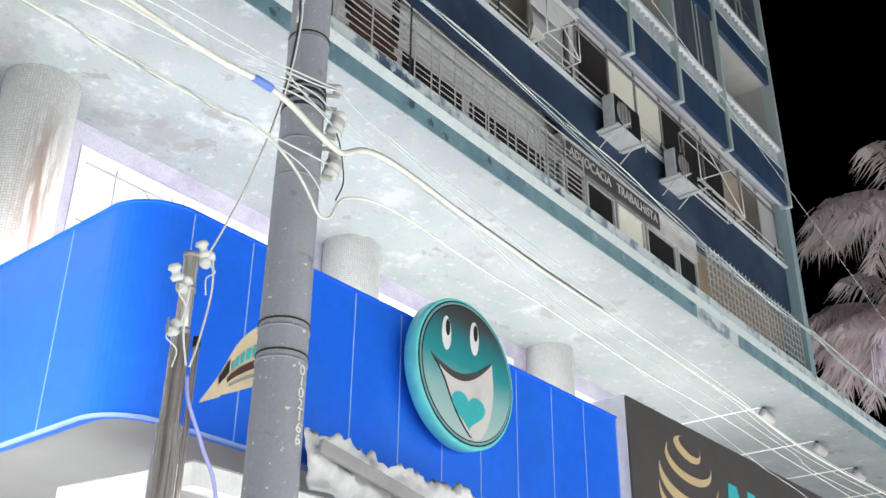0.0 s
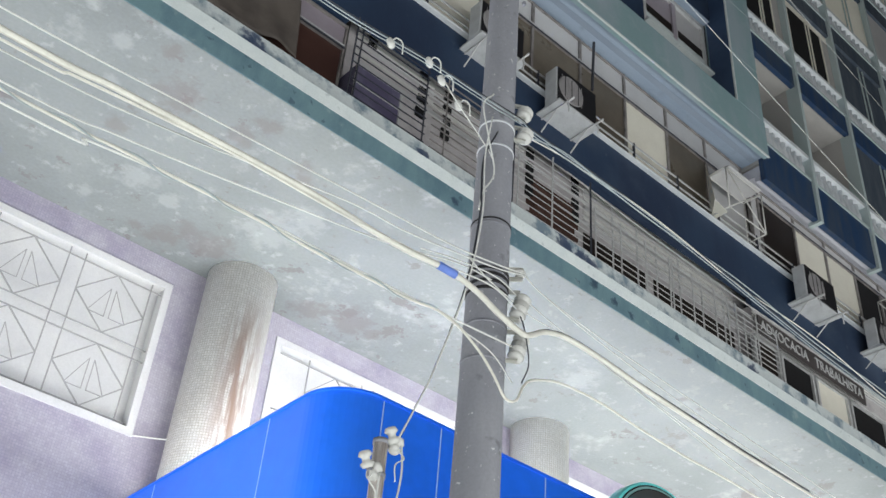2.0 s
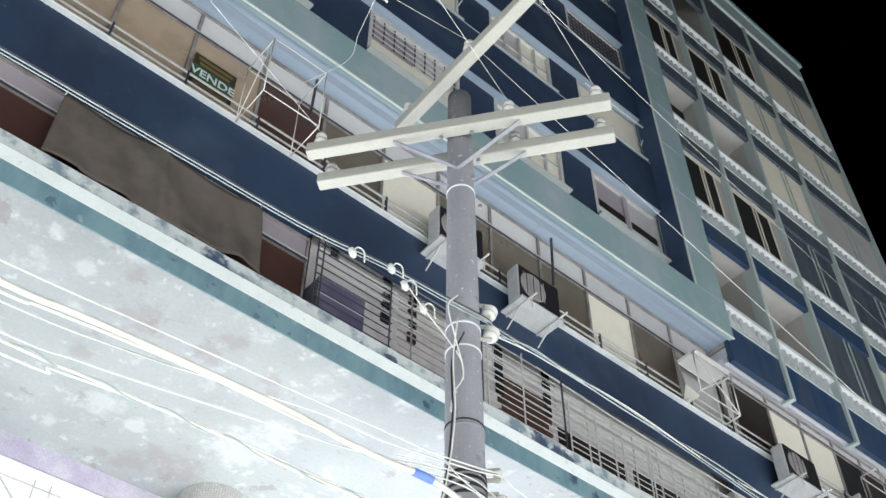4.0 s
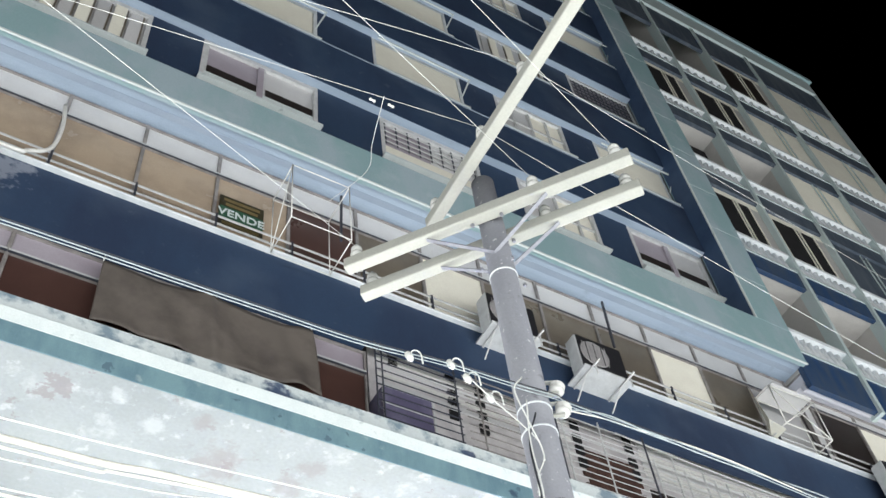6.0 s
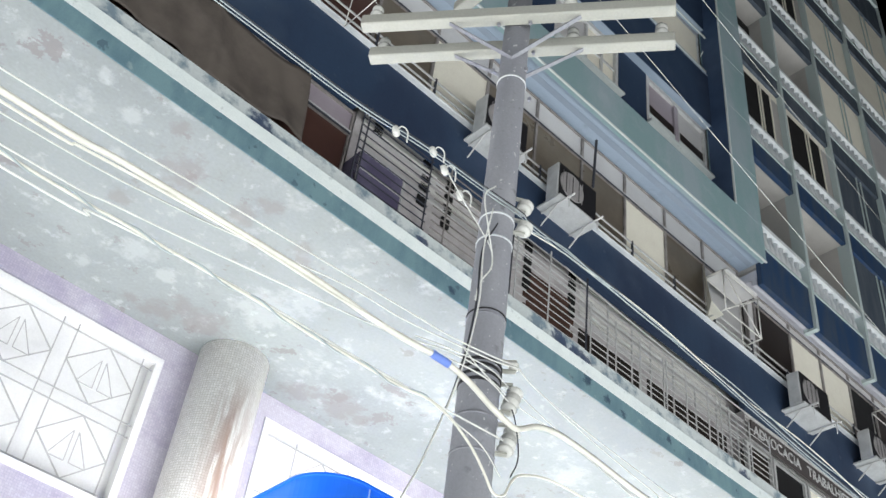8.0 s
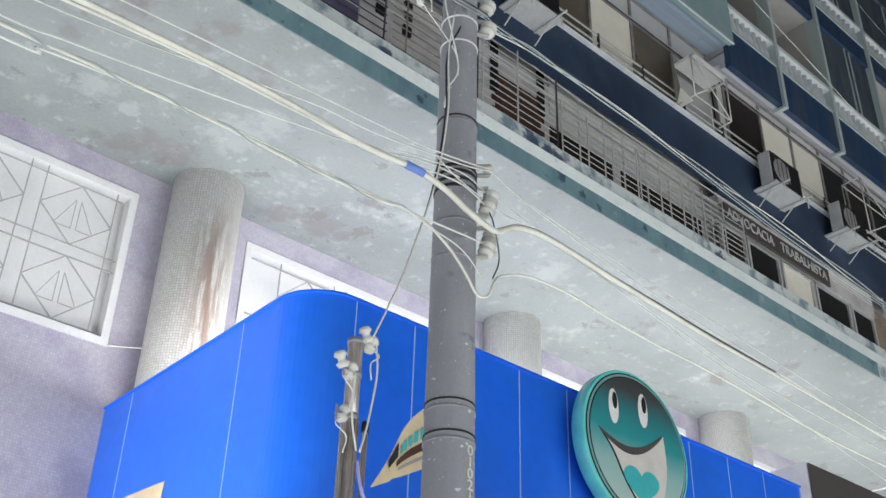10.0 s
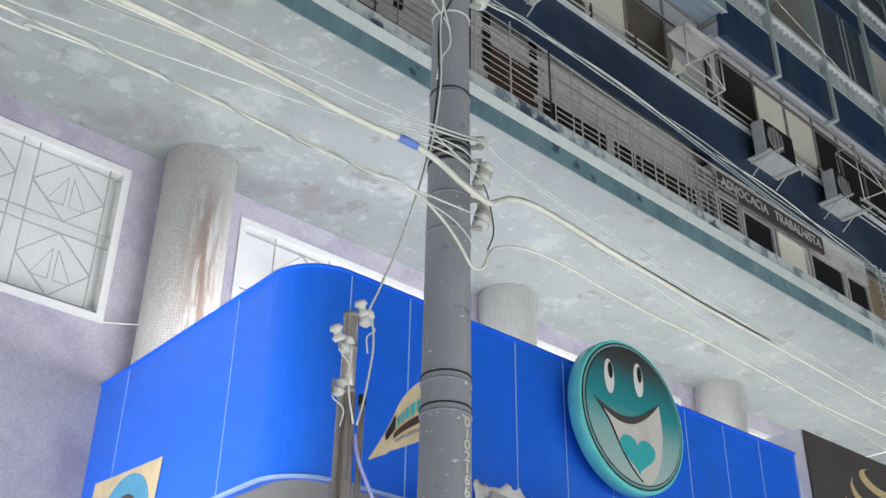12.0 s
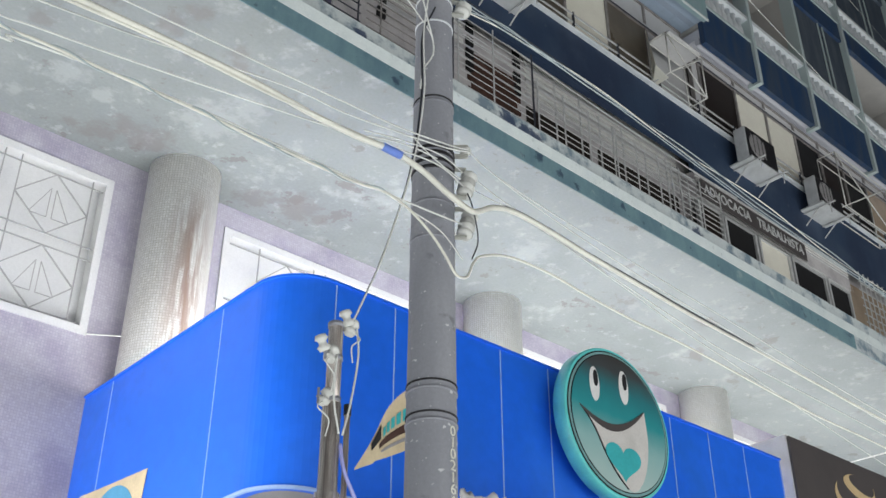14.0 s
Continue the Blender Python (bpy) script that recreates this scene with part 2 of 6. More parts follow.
rust_streak(COLTILE, 4.82, 0.30, 5.0, 8.75)
BLUE = material("blue_sign_panel", (0.014, 0.155, 0.90), 0.4, second=(0.02, 0.18, 0.93), scale=0.8, amount=0.5, grain=8, bump=0.0, coat=0.1)
UNDER = material("pale_grey_underside", (0.36, 0.36, 0.36), 0.5, second=(0.30, 0.30, 0.30), scale=0.8, bump=0.0)
SEAM = material("pale_blue_seam", (0.35, 0.52, 0.9), 0.5)
WHITE = material("white_paint", (0.8, 0.8, 0.8), 0.6, scale=5, amount=0.4)
FROSTED = material("frosted_pane", (0.56, 0.57, 0.58), 0.5, second=(0.50, 0.51, 0.53), scale=1.5, amount=0.7, bump=0.0)
WHITE_METAL = material("white_painted_metal", (0.72, 0.72, 0.70), 0.45, scale=6, amount=0.5)
CONCRETE = material("pole_concrete", (0.255, 0.265, 0.30), 0.85, second=(0.325, 0.335, 0.365), scale=1.4, amount=0.8, grain=55, bump=0.35, stretch=(2, 2, 0.5))
def speckle(mat, colour, scale, lo, hi, amount):
    """Chips and splashes of another colour over a material."""
    nt = mat.node_tree
    b = nt.nodes["Principled BSDF"]
    geo = nt.nodes.new("ShaderNodeNewGeometry")
    n = nt.nodes.new("ShaderNodeTexNoise")
    n.inputs["Scale"].default_value, n.inputs["Detail"].default_value = scale, 4
    nt.links.new(geo.outputs["Position"], n.inputs["Vector"])
    mr = nt.nodes.new("ShaderNodeMapRange")
    mr.inputs["From Min"].default_value, mr.inputs["From Max"].default_value, mr.inputs["To Max"].default_value = lo, hi, amount
    nt.links.new(n.outputs["Fac"], mr.inputs["Value"])
    mix = nt.nodes.new("ShaderNodeMix")
    mix.data_type = "RGBA"
    mix.inputs["B"].default_value = (*colour, 1)
    nt.links.new(mr.outputs[0], mix.inputs["Factor"])
    nt.links.new(b.inputs["Base Color"].links[0].from_socket, mix.inputs["A"])
    nt.links.new(mix.outputs["Result"], b.inputs["Base Color"])


speckle(CONCRETE, (0.62, 0.63, 0.66), 26.0, 0.66, 0.70, 0.8)
speckle(CONCRETE, (0.12, 0.125, 0.14), 9.0, 0.64, 0.72, 0.6)
speckle(TEAL, (0.07, 0.12, 0.17), 7.0, 0.66, 0.70, 0.7)
speckle(TEAL, (0.40, 0.50, 0.52), 5.0, 0.64, 0.72, 0.5)
speckle(NAVY, (0.055, 0.085, 0.14), 1.1, 0.52, 0.72, 0.55)
speckle(NAVY, (0.09, 0.12, 0.16), 6.0, 0.66, 0.76, 0.35)
speckle(BLUE, (0.02, 0.15, 0.66), 1.3, 0.5, 0.75, 0.5)
speckle(FRAME, (0.42, 0.50, 0.55), 2.2, 0.58, 0.74, 0.5)
speckle(STRIPE, (0.30, 0.36, 0.38), 9.0, 0.64, 0.72, 0.5)
speckle(PERI, (0.24, 0.29, 0.36), 3.5, 0.62, 0.74, 0.5)
patches(NAVY, ((-0.4, 12.2, 0.3), (-0.1, 12.32, 0.12)), "XZ", (0.30, 0.33, 0.40), 0.6, 8.0)
ARM = material("pale_crossarm_concrete", (0.39, 0.395, 0.36), 0.8, second=(0.35, 0.36, 0.335), scale=3, amount=0.7, grain=50, bump=0.3)
PORCELAIN = material("white_porcelain", (0.60, 0.61, 0.59), 0.25, scale=8, amount=0.2, bump=0.0)
CABLE = material("pale_cable_sheath", (0.70, 0.70, 0.64), 0.55, scale=6, amount=0.5, bump=0.05)
GREYCABLE = material("blue_grey_cable_sheath", (0.36, 0.42, 0.44), 0.6, scale=6, amount=0.5, bump=0.05)
WIRE = material("pale_wire", (0.70, 0.72, 0.70), 0.5, bump=0.0)
DARKWIRE = material("dark_cable", (0.03, 0.035, 0.045), 0.5, bump=0.0)
STEEL = material("steel_strap", (0.30, 0.31, 0.35), 0.5, metal=0.3, scale=20)
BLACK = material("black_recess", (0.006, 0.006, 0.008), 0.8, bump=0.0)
DARKSTRAP = material("black_strap", (0.012, 0.012, 0.016), 0.6, scale=25)
# vertical streaks in the colour stand in for reflections along the post
CHROME = material("sheen_streaked_steel", (0.74, 0.69, 0.66), 0.28, metal=0.45, second=(0.22, 0.18, 0.165), scale=9, amount=0.85, stretch=(9, 9, 0.2), bump=0.02)
TARP = material("brown_grey_tarpaulin", (0.135, 0.117, 0.104), 0.7, second=(0.085, 0.072, 0.066), scale=2.2, amount=0.8, grain=120)
BROWN_GLASS = material("brown_tinted_glass", (0.46, 0.365, 0.275), 0.25, second=(0.34, 0.27, 0.21), scale=1.6, amount=0.7, bump=0.0, vary=0.12)
DARK_TAN = material("dark_tan_glass", (0.175, 0.150, 0.118), 0.3, second=(0.13, 0.108, 0.086), scale=1.6, amount=0.7, bump=0.0, vary=0.12)
RED_GLASS = material("red_brown_glass", (0.085, 0.045, 0.038), 0.3, second=(0.06, 0.03, 0.027), scale=1.5, bump=0.0)
CREAM = material("cream_blind", (0.88, 0.86, 0.76), 0.7, second=(0.80, 0.77, 0.68), scale=2, vary=0.08)
TRANSOM = material("pale_transom_pane", (0.60, 0.60, 0.61), 0.35, second=(0.48, 0.48, 0.50), scale=1.2, bump=0.0, vary=0.15)
GREYLAV = material("mauve_grey_pane", (0.36, 0.32, 0.37), 0.4, second=(0.44, 0.41, 0.47), scale=1.5, bump=0.0)
DARKBROWN = material("near_black_brown", (0.016, 0.011, 0.009), 0.5, second=(0.028, 0.02, 0.018), scale=4)
BRICK = material("dark_brown_brick", (0.075, 0.036, 0.028), 0.85, second=(0.10, 0.05, 0.04), scale=6, vary=0.25, bump=0.3)
MORTAR = material("grey_mortar", (0.60, 0.58, 0.59), 0.9, second=(0.42, 0.40, 0.42), scale=2.5, amount=0.8)
RAIL = material("pale_rail_metal", (0.60, 0.61, 0.62), 0.5, scale=9)
DARKRAIL = material("dark_rail_metal", (0.05, 0.055, 0.075), 0.5, scale=9)
GRID = material("grey_green_mullion", (0.46, 0.55, 0.56), 0.7, second=(0.50, 0.56, 0.58), scale=3)
GREYWALL = material("taupe_balcony_wall", (0.44, 0.43, 0.42), 0.85, second=(0.54, 0.525, 0.51), scale=0.9, amount=0.8)
BALUSTER = material("pale_balustrade", (0.70, 0.73, 0.76), 0.7, second=(0.52, 0.57, 0.61), scale=3, amount=0.7)
MULLION = material("grey_brown_window_frame", (0.30, 0.28, 0.275), 0.5, second=(0.16, 0.15, 0.15), scale=5, amount=0.8)
TEALSIGN = material("turquoise_sign_plastic", (0.03, 0.42, 0.45), 0.3, second=(0.05, 0.5, 0.52), scale=2, bump=0.0, coat=0.3)
TEALRIM = material("turquoise_rim", (0.16, 0.74, 0.74), 0.35, bump=0.0, coat=0.2)
TEALHEART = material("turquoise_paint", (0.06, 0.50, 0.54), 0.4, bump=0.0)
LATTICE = material("grey_lattice_metal", (0.31, 0.315, 0.32), 0.5, scale=9)
SIGNRING = material("grey_turquoise_ring", (0.22, 0.42, 0.43), 0.4, bump=0.0)
SIGNWHITE = material("off_white_field", (0.70, 0.68, 0.66), 0.45, bump=0.0)
TEALRING = material("sky_blue_ring", (0.11, 0.40, 0.66), 0.5, bump=0.0)


def fading_panel():
    """Turquoise print that fades to brown-black at its top and to pale grey-green at its foot."""
    mat = bpy.data.materials.new("printed_gradient_panel")
    mat.use_nodes = True
    nt = mat.node_tree
    b = nt.nodes["Principled BSDF"]
    b.inputs["Roughness"].default_value = 0.4
    geo = nt.nodes.new("ShaderNodeNewGeometry")
    sep = nt.nodes.new("ShaderNodeSeparateXYZ")
    nt.links.new(geo.outputs["Position"], sep.inputs[0])
    n = nt.nodes.new("ShaderNodeTexNoise")
    n.inputs["Scale"].default_value = 5
    add = nt.nodes.new("ShaderNodeMath")
    add.operation = "MULTIPLY_ADD"
    add.inputs[1].default_value = 0.16
    nt.links.new(n.outputs["Fac"], add.inputs[0])
    nt.links.new(sep.outputs[2], add.inputs[2])
    mr = nt.nodes.new("ShaderNodeMapRange")
    mr.inputs["From Min"].default_value, mr.inputs["From Max"].default_value = 4.95, 6.42
    nt.links.new(add.outputs[0], mr.inputs["Value"])
    r = nt.nodes.new("ShaderNodeValToRGB")
    r.color_ramp.elements[0].position, r.color_ramp.elements[0].color = 0.0, (0.48, 0.62, 0.60, 1)
    r.color_ramp.elements[1].position, r.color_ramp.elements[1].color = 1.0, (0.05, 0.045, 0.045, 1)
    for p, c in ((0.32, (0.30, 0.52, 0.52, 1)), (0.55, (0.03, 0.30, 0.33, 1)), (0.72, (0.03, 0.20, 0.23, 1)), (0.86, (0.06, 0.07, 0.075, 1))):
        e = r.color_ramp.elements.new(p)
        e.color = c
    nt.links.new(mr.outputs[0], r.inputs[0])
    nt.links.new(r.outputs[0], b.inputs["Base Color"])
    return mat


SIGNFACE = fading_panel()
SIGNDARK = material("dark_sign_panel", (0.084, 0.075, 0.076), 0.45, second=(0.066, 0.059, 0.061), scale=1.2, bump=0.0)
TAN = material("tan_sign_stripe", (0.62, 0.47, 0.27), 0.45, scale=2)
BANNER = material("cream_banner_cloth", (0.72, 0.60, 0.40), 0.8, scale=3)
LILAC = material("lilac_cable", (0.40, 0.42, 0.85), 0.5, bump=0.0)
TAPE = material("blue_tape", (0.16, 0.27, 0.75), 0.5, bump=0.0)
ACWHITE = material("pale_air_conditioner_case", (0.60, 0.62, 0.64), 0.5, scale=5)
ACBLACK = material("black_air_conditioner_grille", (0.018, 0.018, 0.022), 0.5)
ACGREY = material("grey_fan_guard", (0.36, 0.35, 0.36), 0.5)
EQUIPMENT = material("dark_mauve_casing", (0.11, 0.10, 0.175), 0.5, second=(0.20, 0.19, 0.28), scale=2.5, amount=0.8)
GREEN = material("dark_green_board", (0.03, 0.10, 0.06), 0.5)
OLIVE = material("dark_olive_board", (0.035, 0.028, 0.012), 0.5)
OLIVE_BAR = material("ochre_bar", (0.16, 0.12, 0.05), 0.5)
PALM = material("pale_pink_palm_leaf", (0.93, 0.86, 0.86), 0.6, second=(0.88, 0.78, 0.85), scale=0.8, amount=0.8)
PALM.node_tree.nodes["Principled BSDF"].inputs["Subsurface Weight"].default_value = 0.0
leaf_out = PALM.node_tree.nodes["Material Output"]
leaf_mix, leaf_tr = PALM.node_tree.nodes.new("ShaderNodeMixShader"), PALM.node_tree.nodes.new("ShaderNodeBsdfTranslucent")
leaf_tr.inputs["Color"].default_value = (0.92, 0.84, 0.86, 1)
PALM.node_tree.links.new(PALM.node_tree.nodes["Principled BSDF"].outputs[0], leaf_mix.inputs[1])
PALM.node_tree.links.new(leaf_tr.outputs[0], leaf_mix.inputs[2])
PALM.node_tree.links.new(leaf_mix.outputs[0], leaf_out.inputs["Surface"])
PALMCORE = material("lavender_palm_sheath", (0.93, 0.85, 0.95), 0.7, second=(0.85, 0.76, 0.88), scale=1.5)
ASPHALT = material("asphalt", (0.05, 0.05, 0.052), 0.9, scale=0.5, grain=80, bump=0.4)
PAVING = material("paving", (0.45, 0.45, 0.45), 0.85, scale=0.8, grain=40, bump=0.2)


# ---- mesh helpers ----
def box(bm, x0, x1, y0, y1, z0, z1, m=None):
    v = [bm.verts.new((x, y, z)) for x in (x0, x1) for y in (y0, y1) for z in (z0, z1)]
    for f in ((0, 1, 3, 2), (4, 6, 7, 5), (0, 4, 5, 1), (2, 3, 7, 6), (0, 2, 6, 4), (1, 5, 7, 3)):
        bm.faces.new([v[i] for i in f])
    if m is not None:
        bmesh.ops.transform(bm, matrix=m, verts=v)
    return v


def tube(bm, pts, r, n=6, cap=True, radii=None):
    """A round bar or cable along points."""
    pts = [Vector(p) for p in pts]
    rings, up = [], None
    for i, p in enumerate(pts):
        d = (pts[min(i + 1, len(pts) - 1)] - pts[max(i - 1, 0)]).normalized()
        if up is None:
            up = Vector((0, 0, 1)) if abs(d.z) < 0.9 else Vector((1, 0, 0))
        u = d.cross(up).normalized()
        w = u.cross(d).normalized()
        up = w
        rr = radii[i] if radii else r
        rings.append([bm.verts.new(p + (u * math.cos(a) + w * math.sin(a)) * rr) for a in (2 * math.pi * k / n for k in range(n))])
    for a, b in zip(rings, rings[1:]):
        for k in range(n):
            f = bm.faces.new((a[k], a[(k + 1) % n], b[(k + 1) % n], b[k]))
            f.smooth = n > 4
    if cap:
        bm.faces.new(rings[0][::-1])
        bm.faces.new(rings[-1])


def lathe(bm, base, axis, profile, n=16):
    """Turns (distance along the axis, radius) pairs into a round body."""
    axis, base = Vector(axis).normalized(), Vector(base)
    u = axis.cross(Vector((1, 0, 0)) if abs(axis.x) < 0.8 else Vector((0, 1, 0))).normalized()
    w = axis.cross(u)
    rings = [[bm.verts.new(base + axis * h + (u * math.cos(a) + w * math.sin(a)) * max(r, 0.0005)) for a in (2 * math.pi * k / n for k in range(n))] for h, r in profile]
    for a, b in zip(rings, rings[1:]):
        for k in range(n):
            bm.faces.new((a[k], a[(k + 1) % n], b[(k + 1) % n], b[k])).smooth = n > 6
    bm.faces.new(rings[0][::-1])
    bm.faces.new(rings[-1])


def bar(bm, p, q, w, h, up=(0, 0, 1)):
    """A square bar from p to q, w wide and h along `up`."""
    p, q = Vector(p), Vector(q)
    d = (q - p).normalized()
    s = d.cross(Vector(up)).normalized()
    u = s.cross(d)
    v = [bm.verts.new(c + s * a * w / 2 + u * b * h / 2) for c in (p, q) for a, b in ((-1, -1), (1, -1), (1, 1), (-1, 1))]
    for f in ((3, 2, 1, 0), (4, 5, 6, 7), (0, 1, 5, 4), (1, 2, 6, 5), (2, 3, 7, 6), (3, 0, 4, 7)):
        bm.faces.new([v[i] for i in f])


def mesh_of(name, bm, mat, bevel=0.0):
    if bevel:
        bmesh.ops.bevel(bm, geom=bm.edges[:], offset=bevel, segments=1, affect="EDGES", clamp_overlap=True)
    bmesh.ops.recalc_face_normals(bm, faces=bm.faces[:])
    me = bpy.data.meshes.new(name)
    bm.to_mesh(me)
    bm.free()
    me.materials.append(mat)
    return me


def part(name, bm, mat, parent=None, label="", bevel=0.0):
    ob = new(name, mesh_of(name, bm, mat, bevel))
    if parent:
        ob.parent = parent
    if label:
        ob["label"] = label
    return ob


def slab(name, x0, x1, y0, y1, z0, z1, mat, parent=None, label="", bevel=0.0):
    bm = bmesh.new()
    box(bm, x0, x1, y0, y1, z0, z1)
    return part(name, bm, mat, parent, label, bevel)


def thing(name, label, category, at=(0, 0, 0), group=""):
    ob = new(name)
    ob.location = at
    return tagged(ob, label, category, group)


def sag(p, q, drop, n=24):
    p, q = Vector(p), Vector(q)
    return [p.lerp(q, k / n) - Vector((0, 0, drop * 4 * (k / n) * (1 - k / n))) for k in range(n + 1)]


def smooth_path(pts, n=8):
    """Catmull-Rom through a few points."""
    pts = [Vector(p) for p in pts]
    out = []
    ext = [pts[0] * 2 - pts[1]] + pts + [pts[-1] * 2 - pts[-2]]
    for a, b, c, d in zip(ext, ext[1:], ext[2:], ext[3:]):
        for k in range(n):
            t = k / n
            out.append(0.5 * (2 * b + (c - a) * t + (2 * a - 5 * b + 4 * c - d) * t * t + (3 * b - a - 3 * c + d) * t ** 3))
    return out + [pts[-1]]


def text_mesh(body, size, depth=0.003, bold=0.0):
    c = bpy.data.curves.new("lettering", "FONT")
    c.body, c.size, c.extrude, c.offset = body, size, depth, bold
    c.align_x, c.align_y = "CENTER", "CENTER"
    ob = bpy.data.objects.new("lettering", c)
    scene.collection.objects.link(ob)
    me = bpy.data.meshes.new_from_object(ob.evaluated_get(bpy.context.evaluated_depsgraph_get()))
    bpy.data.objects.remove(ob)
    return me


# ---- main levels and planes ----
Y_EDGE, Y_WIN, Y_NAVY, Y_WALL = 7.2, 7.75, 7.55, 10.48
Z_SOFFIT, X_LEFT, X_END = 9.12, -14.0, 21.15
Z_CEIL = 11.30
# the facade stands turned by a little under a degree
FACADE = Matrix.Translation((5, 7.5, 0)) @ Matrix.Rotation(math.atan(0.0155), 4, 'Z') @ Matrix.Translation((-5, -7.5, 0))
STOREY = 3.02

# ---- ground ----
slab("ground", -400, 400, -400, 400, -0.6, -0.14, ASPHALT)
bpy.data.objects["ground"]["kind"] = "structure"
tagged(slab("pavement", -40, 60, 2.0, 12, -0.5, 0.0, PAVING, bevel=0.02), "pale paved sidewalk beside the street", "pavement", kind="structure")
tagged(bpy.data.objects["ground"], "dark asphalt street ground", "ground")

# ---- deck slab: soffit, fascia bands ----
bm = bmesh.new()
for v in box(bm, X_LEFT, 28.8, 0, 14, Z_SOFFIT, 9.46):
    if v.co.y < 1:
        v.co.y = 7.146 + 0.0166 * v.co.x
tagged(part("ceiling", bm, SOFFIT), "stained pale plaster soffit under the deck", "ceiling", kind="structure")
fascia = thing("deck_edge", "weathered teal and white edge of the deck slab", "fascia")
fascia["kind"] = "structure"
fascia.location, fascia.rotation_euler = (0, 7.14, 0), (0, 0, radians(0.95))
slab("fascia_band", X_LEFT, 28.8, 0, 0.2, Z_SOFFIT + 0.006, 9.39, TEAL, fascia, "teal painted fascia band")
slab("bare_patch", 15.5, 17.1, -0.004, 0.05, Z_SOFFIT + 0.01, 9.384, PARAPET, fascia, "bare patch where the teal paint has gone")
bm = bmesh.new()
for v in box(bm, X_LEFT, 28.8, -0.035, 0.2, 9.392, 9.54):
    if v.co.y < 0 and v.co.z < 9.45:
        v.co.y = -0.002
part("ledge", bm, STRIPE, fascia, "white projecting drip ledge", 0.004)
slab("parapet", X_LEFT, 28.8, 0.01, 0.2, 9.54, 9.77, PARAPET, fascia, "weathered white and slate parapet", 0.012)

# ---- recessed wall with lattice windows, round columns ----
WINDOWS = [(0.4, 4.07), (5.58, 9.3), (10.7, 14.4), (15.8, 19.5)]
Z_SILL, Z_HEAD = 6.78, 8.80
bm = bmesh.new()
edges = [X_LEFT] + [e for w in WINDOWS for e in w] + [28.8]
for a, b in zip(edges[::2], edges[1::2]):
    box(bm, a, b, Y_WALL, Y_WALL + 0.3, 0, Z_SOFFIT)
for a, b in WINDOWS:
    box(bm, a, b, Y_WALL, Y_WALL + 0.3, 0, Z_SILL)
    box(bm, a, b, Y_WALL, Y_WALL + 0.3, Z_HEAD, Z_SOFFIT)
tagged(part("wall_back", bm, WALLTILE), "lavender mosaic-tiled wall under the soffit", "wall", kind="structure")


def lattice_window(a, b):
    """White glazing behind a metal lattice of squares with diamonds and arrow shapes."""
    w = thing("window_lattice", "white lattice window with diamond pattern bars", "window", group="lattice windows")
    w["kind"] = "structure"
    slab("pane", a, b, Y_WALL + 0.16, Y_WALL + 0.18, Z_SILL, Z_HEAD, FROSTED, w, "white frosted pane")
    bm = bmesh.new()
    for x0, x1, z0, z1 in ((a + 0.09, b - 0.09, Z_SILL, Z_SILL + 0.09), (a + 0.09, b - 0.09, Z_HEAD - 0.09, Z_HEAD), (a, a + 0.09, Z_SILL, Z_HEAD), (b - 0.09, b, Z_SILL, Z_HEAD)):
        box(bm, x0, x1, Y_WALL - 0.02, Y_WALL + 0.15, z0, z1)
    part("window_frame", bm, FROSTED, w)
    bm = bmesh.new()
    y, t = Y_WALL + 0.03, 0.014
    cell, gap = 0.85, 0.19
    z_rows = [(Z_SILL + 0.13, Z_SILL + 0.91), (Z_HEAD - 0.96, Z_HEAD - 0.18)]
    for z0, z1 in z_rows:
        for z in (z0, z1):
            bar(bm, (a, y, z), (b, y, z), t, t)
    x1 = b - 0.23
    while x1 - cell > a:
        x0 = x1 - cell
        for x in (x0, x1):
            bar(bm, (x, y, Z_SILL), (x, y, Z_HEAD), t, t, (1, 0, 0))
        for z0, z1 in z_rows:
            mx, mz = (x0 + x1) / 2, (z0 + z1) / 2
            q = [(x0, mz), (mx, z1), (x1, mz), (mx, z0)]
            for (xa, za), (xb, zb) in zip(q, q[1:] + q[:1]):
                bar(bm, (xa, y, za), (xb, y, zb), t, t, (0, 1, 0))
            s = 0.19
            for sx in (-1, 1):
                tri = [(mx + sx * 0.03, mz + s), (mx + sx * 0.03, mz - s), (mx + sx * 0.23, mz - s)]
                for (xa, za), (xb, zb) in zip(tri, tri[1:] + tri[:1]):
                    bar(bm, (xa, y, za), (xb, y, zb), t * 0.7, t * 0.7, (0, 1, 0))
        x1 = x0 - gap
    part("lattice", bm, LATTICE, w, "thin grey metal lattice bars")


for a, b in WINDOWS:
    lattice_window(a, b)

for cx in (-0.3, 4.82, 10.0, 15.15):
    bm = bmesh.new()
    lathe(bm, (0, 0, 0), (0, 0, 1), [(0, 0.43), (Z_SOFFIT, 0.43)], 48)
    col = part("column", bm, COLTILE)
    col.location = (cx, 10.2, 0)
    tagged(col, "round column clad in cream mosaic tiles", "column", "round columns", "structure")

# ---- blue shop sign band with a rounded corner ----
Z_B0, Z_B1, Y_B, X_B, X_BE, R_B = 4.25, 6.09, 6.68, 4.2, 11.36, 0.46


def sign_outline(off=0.0):
    """From the back wall along the return, round the corner and along the front."""
    pts = [(X_B - off, Y_WALL)]
    for k in range(13):
        a = math.pi + k / 12 * math.pi / 2
        pts.append((X_B + R_B + (R_B + off) * math.cos(a), Y_B + R_B + (R_B + off) * math.sin(a)))
    return pts + [(X_BE, Y_B - off)]


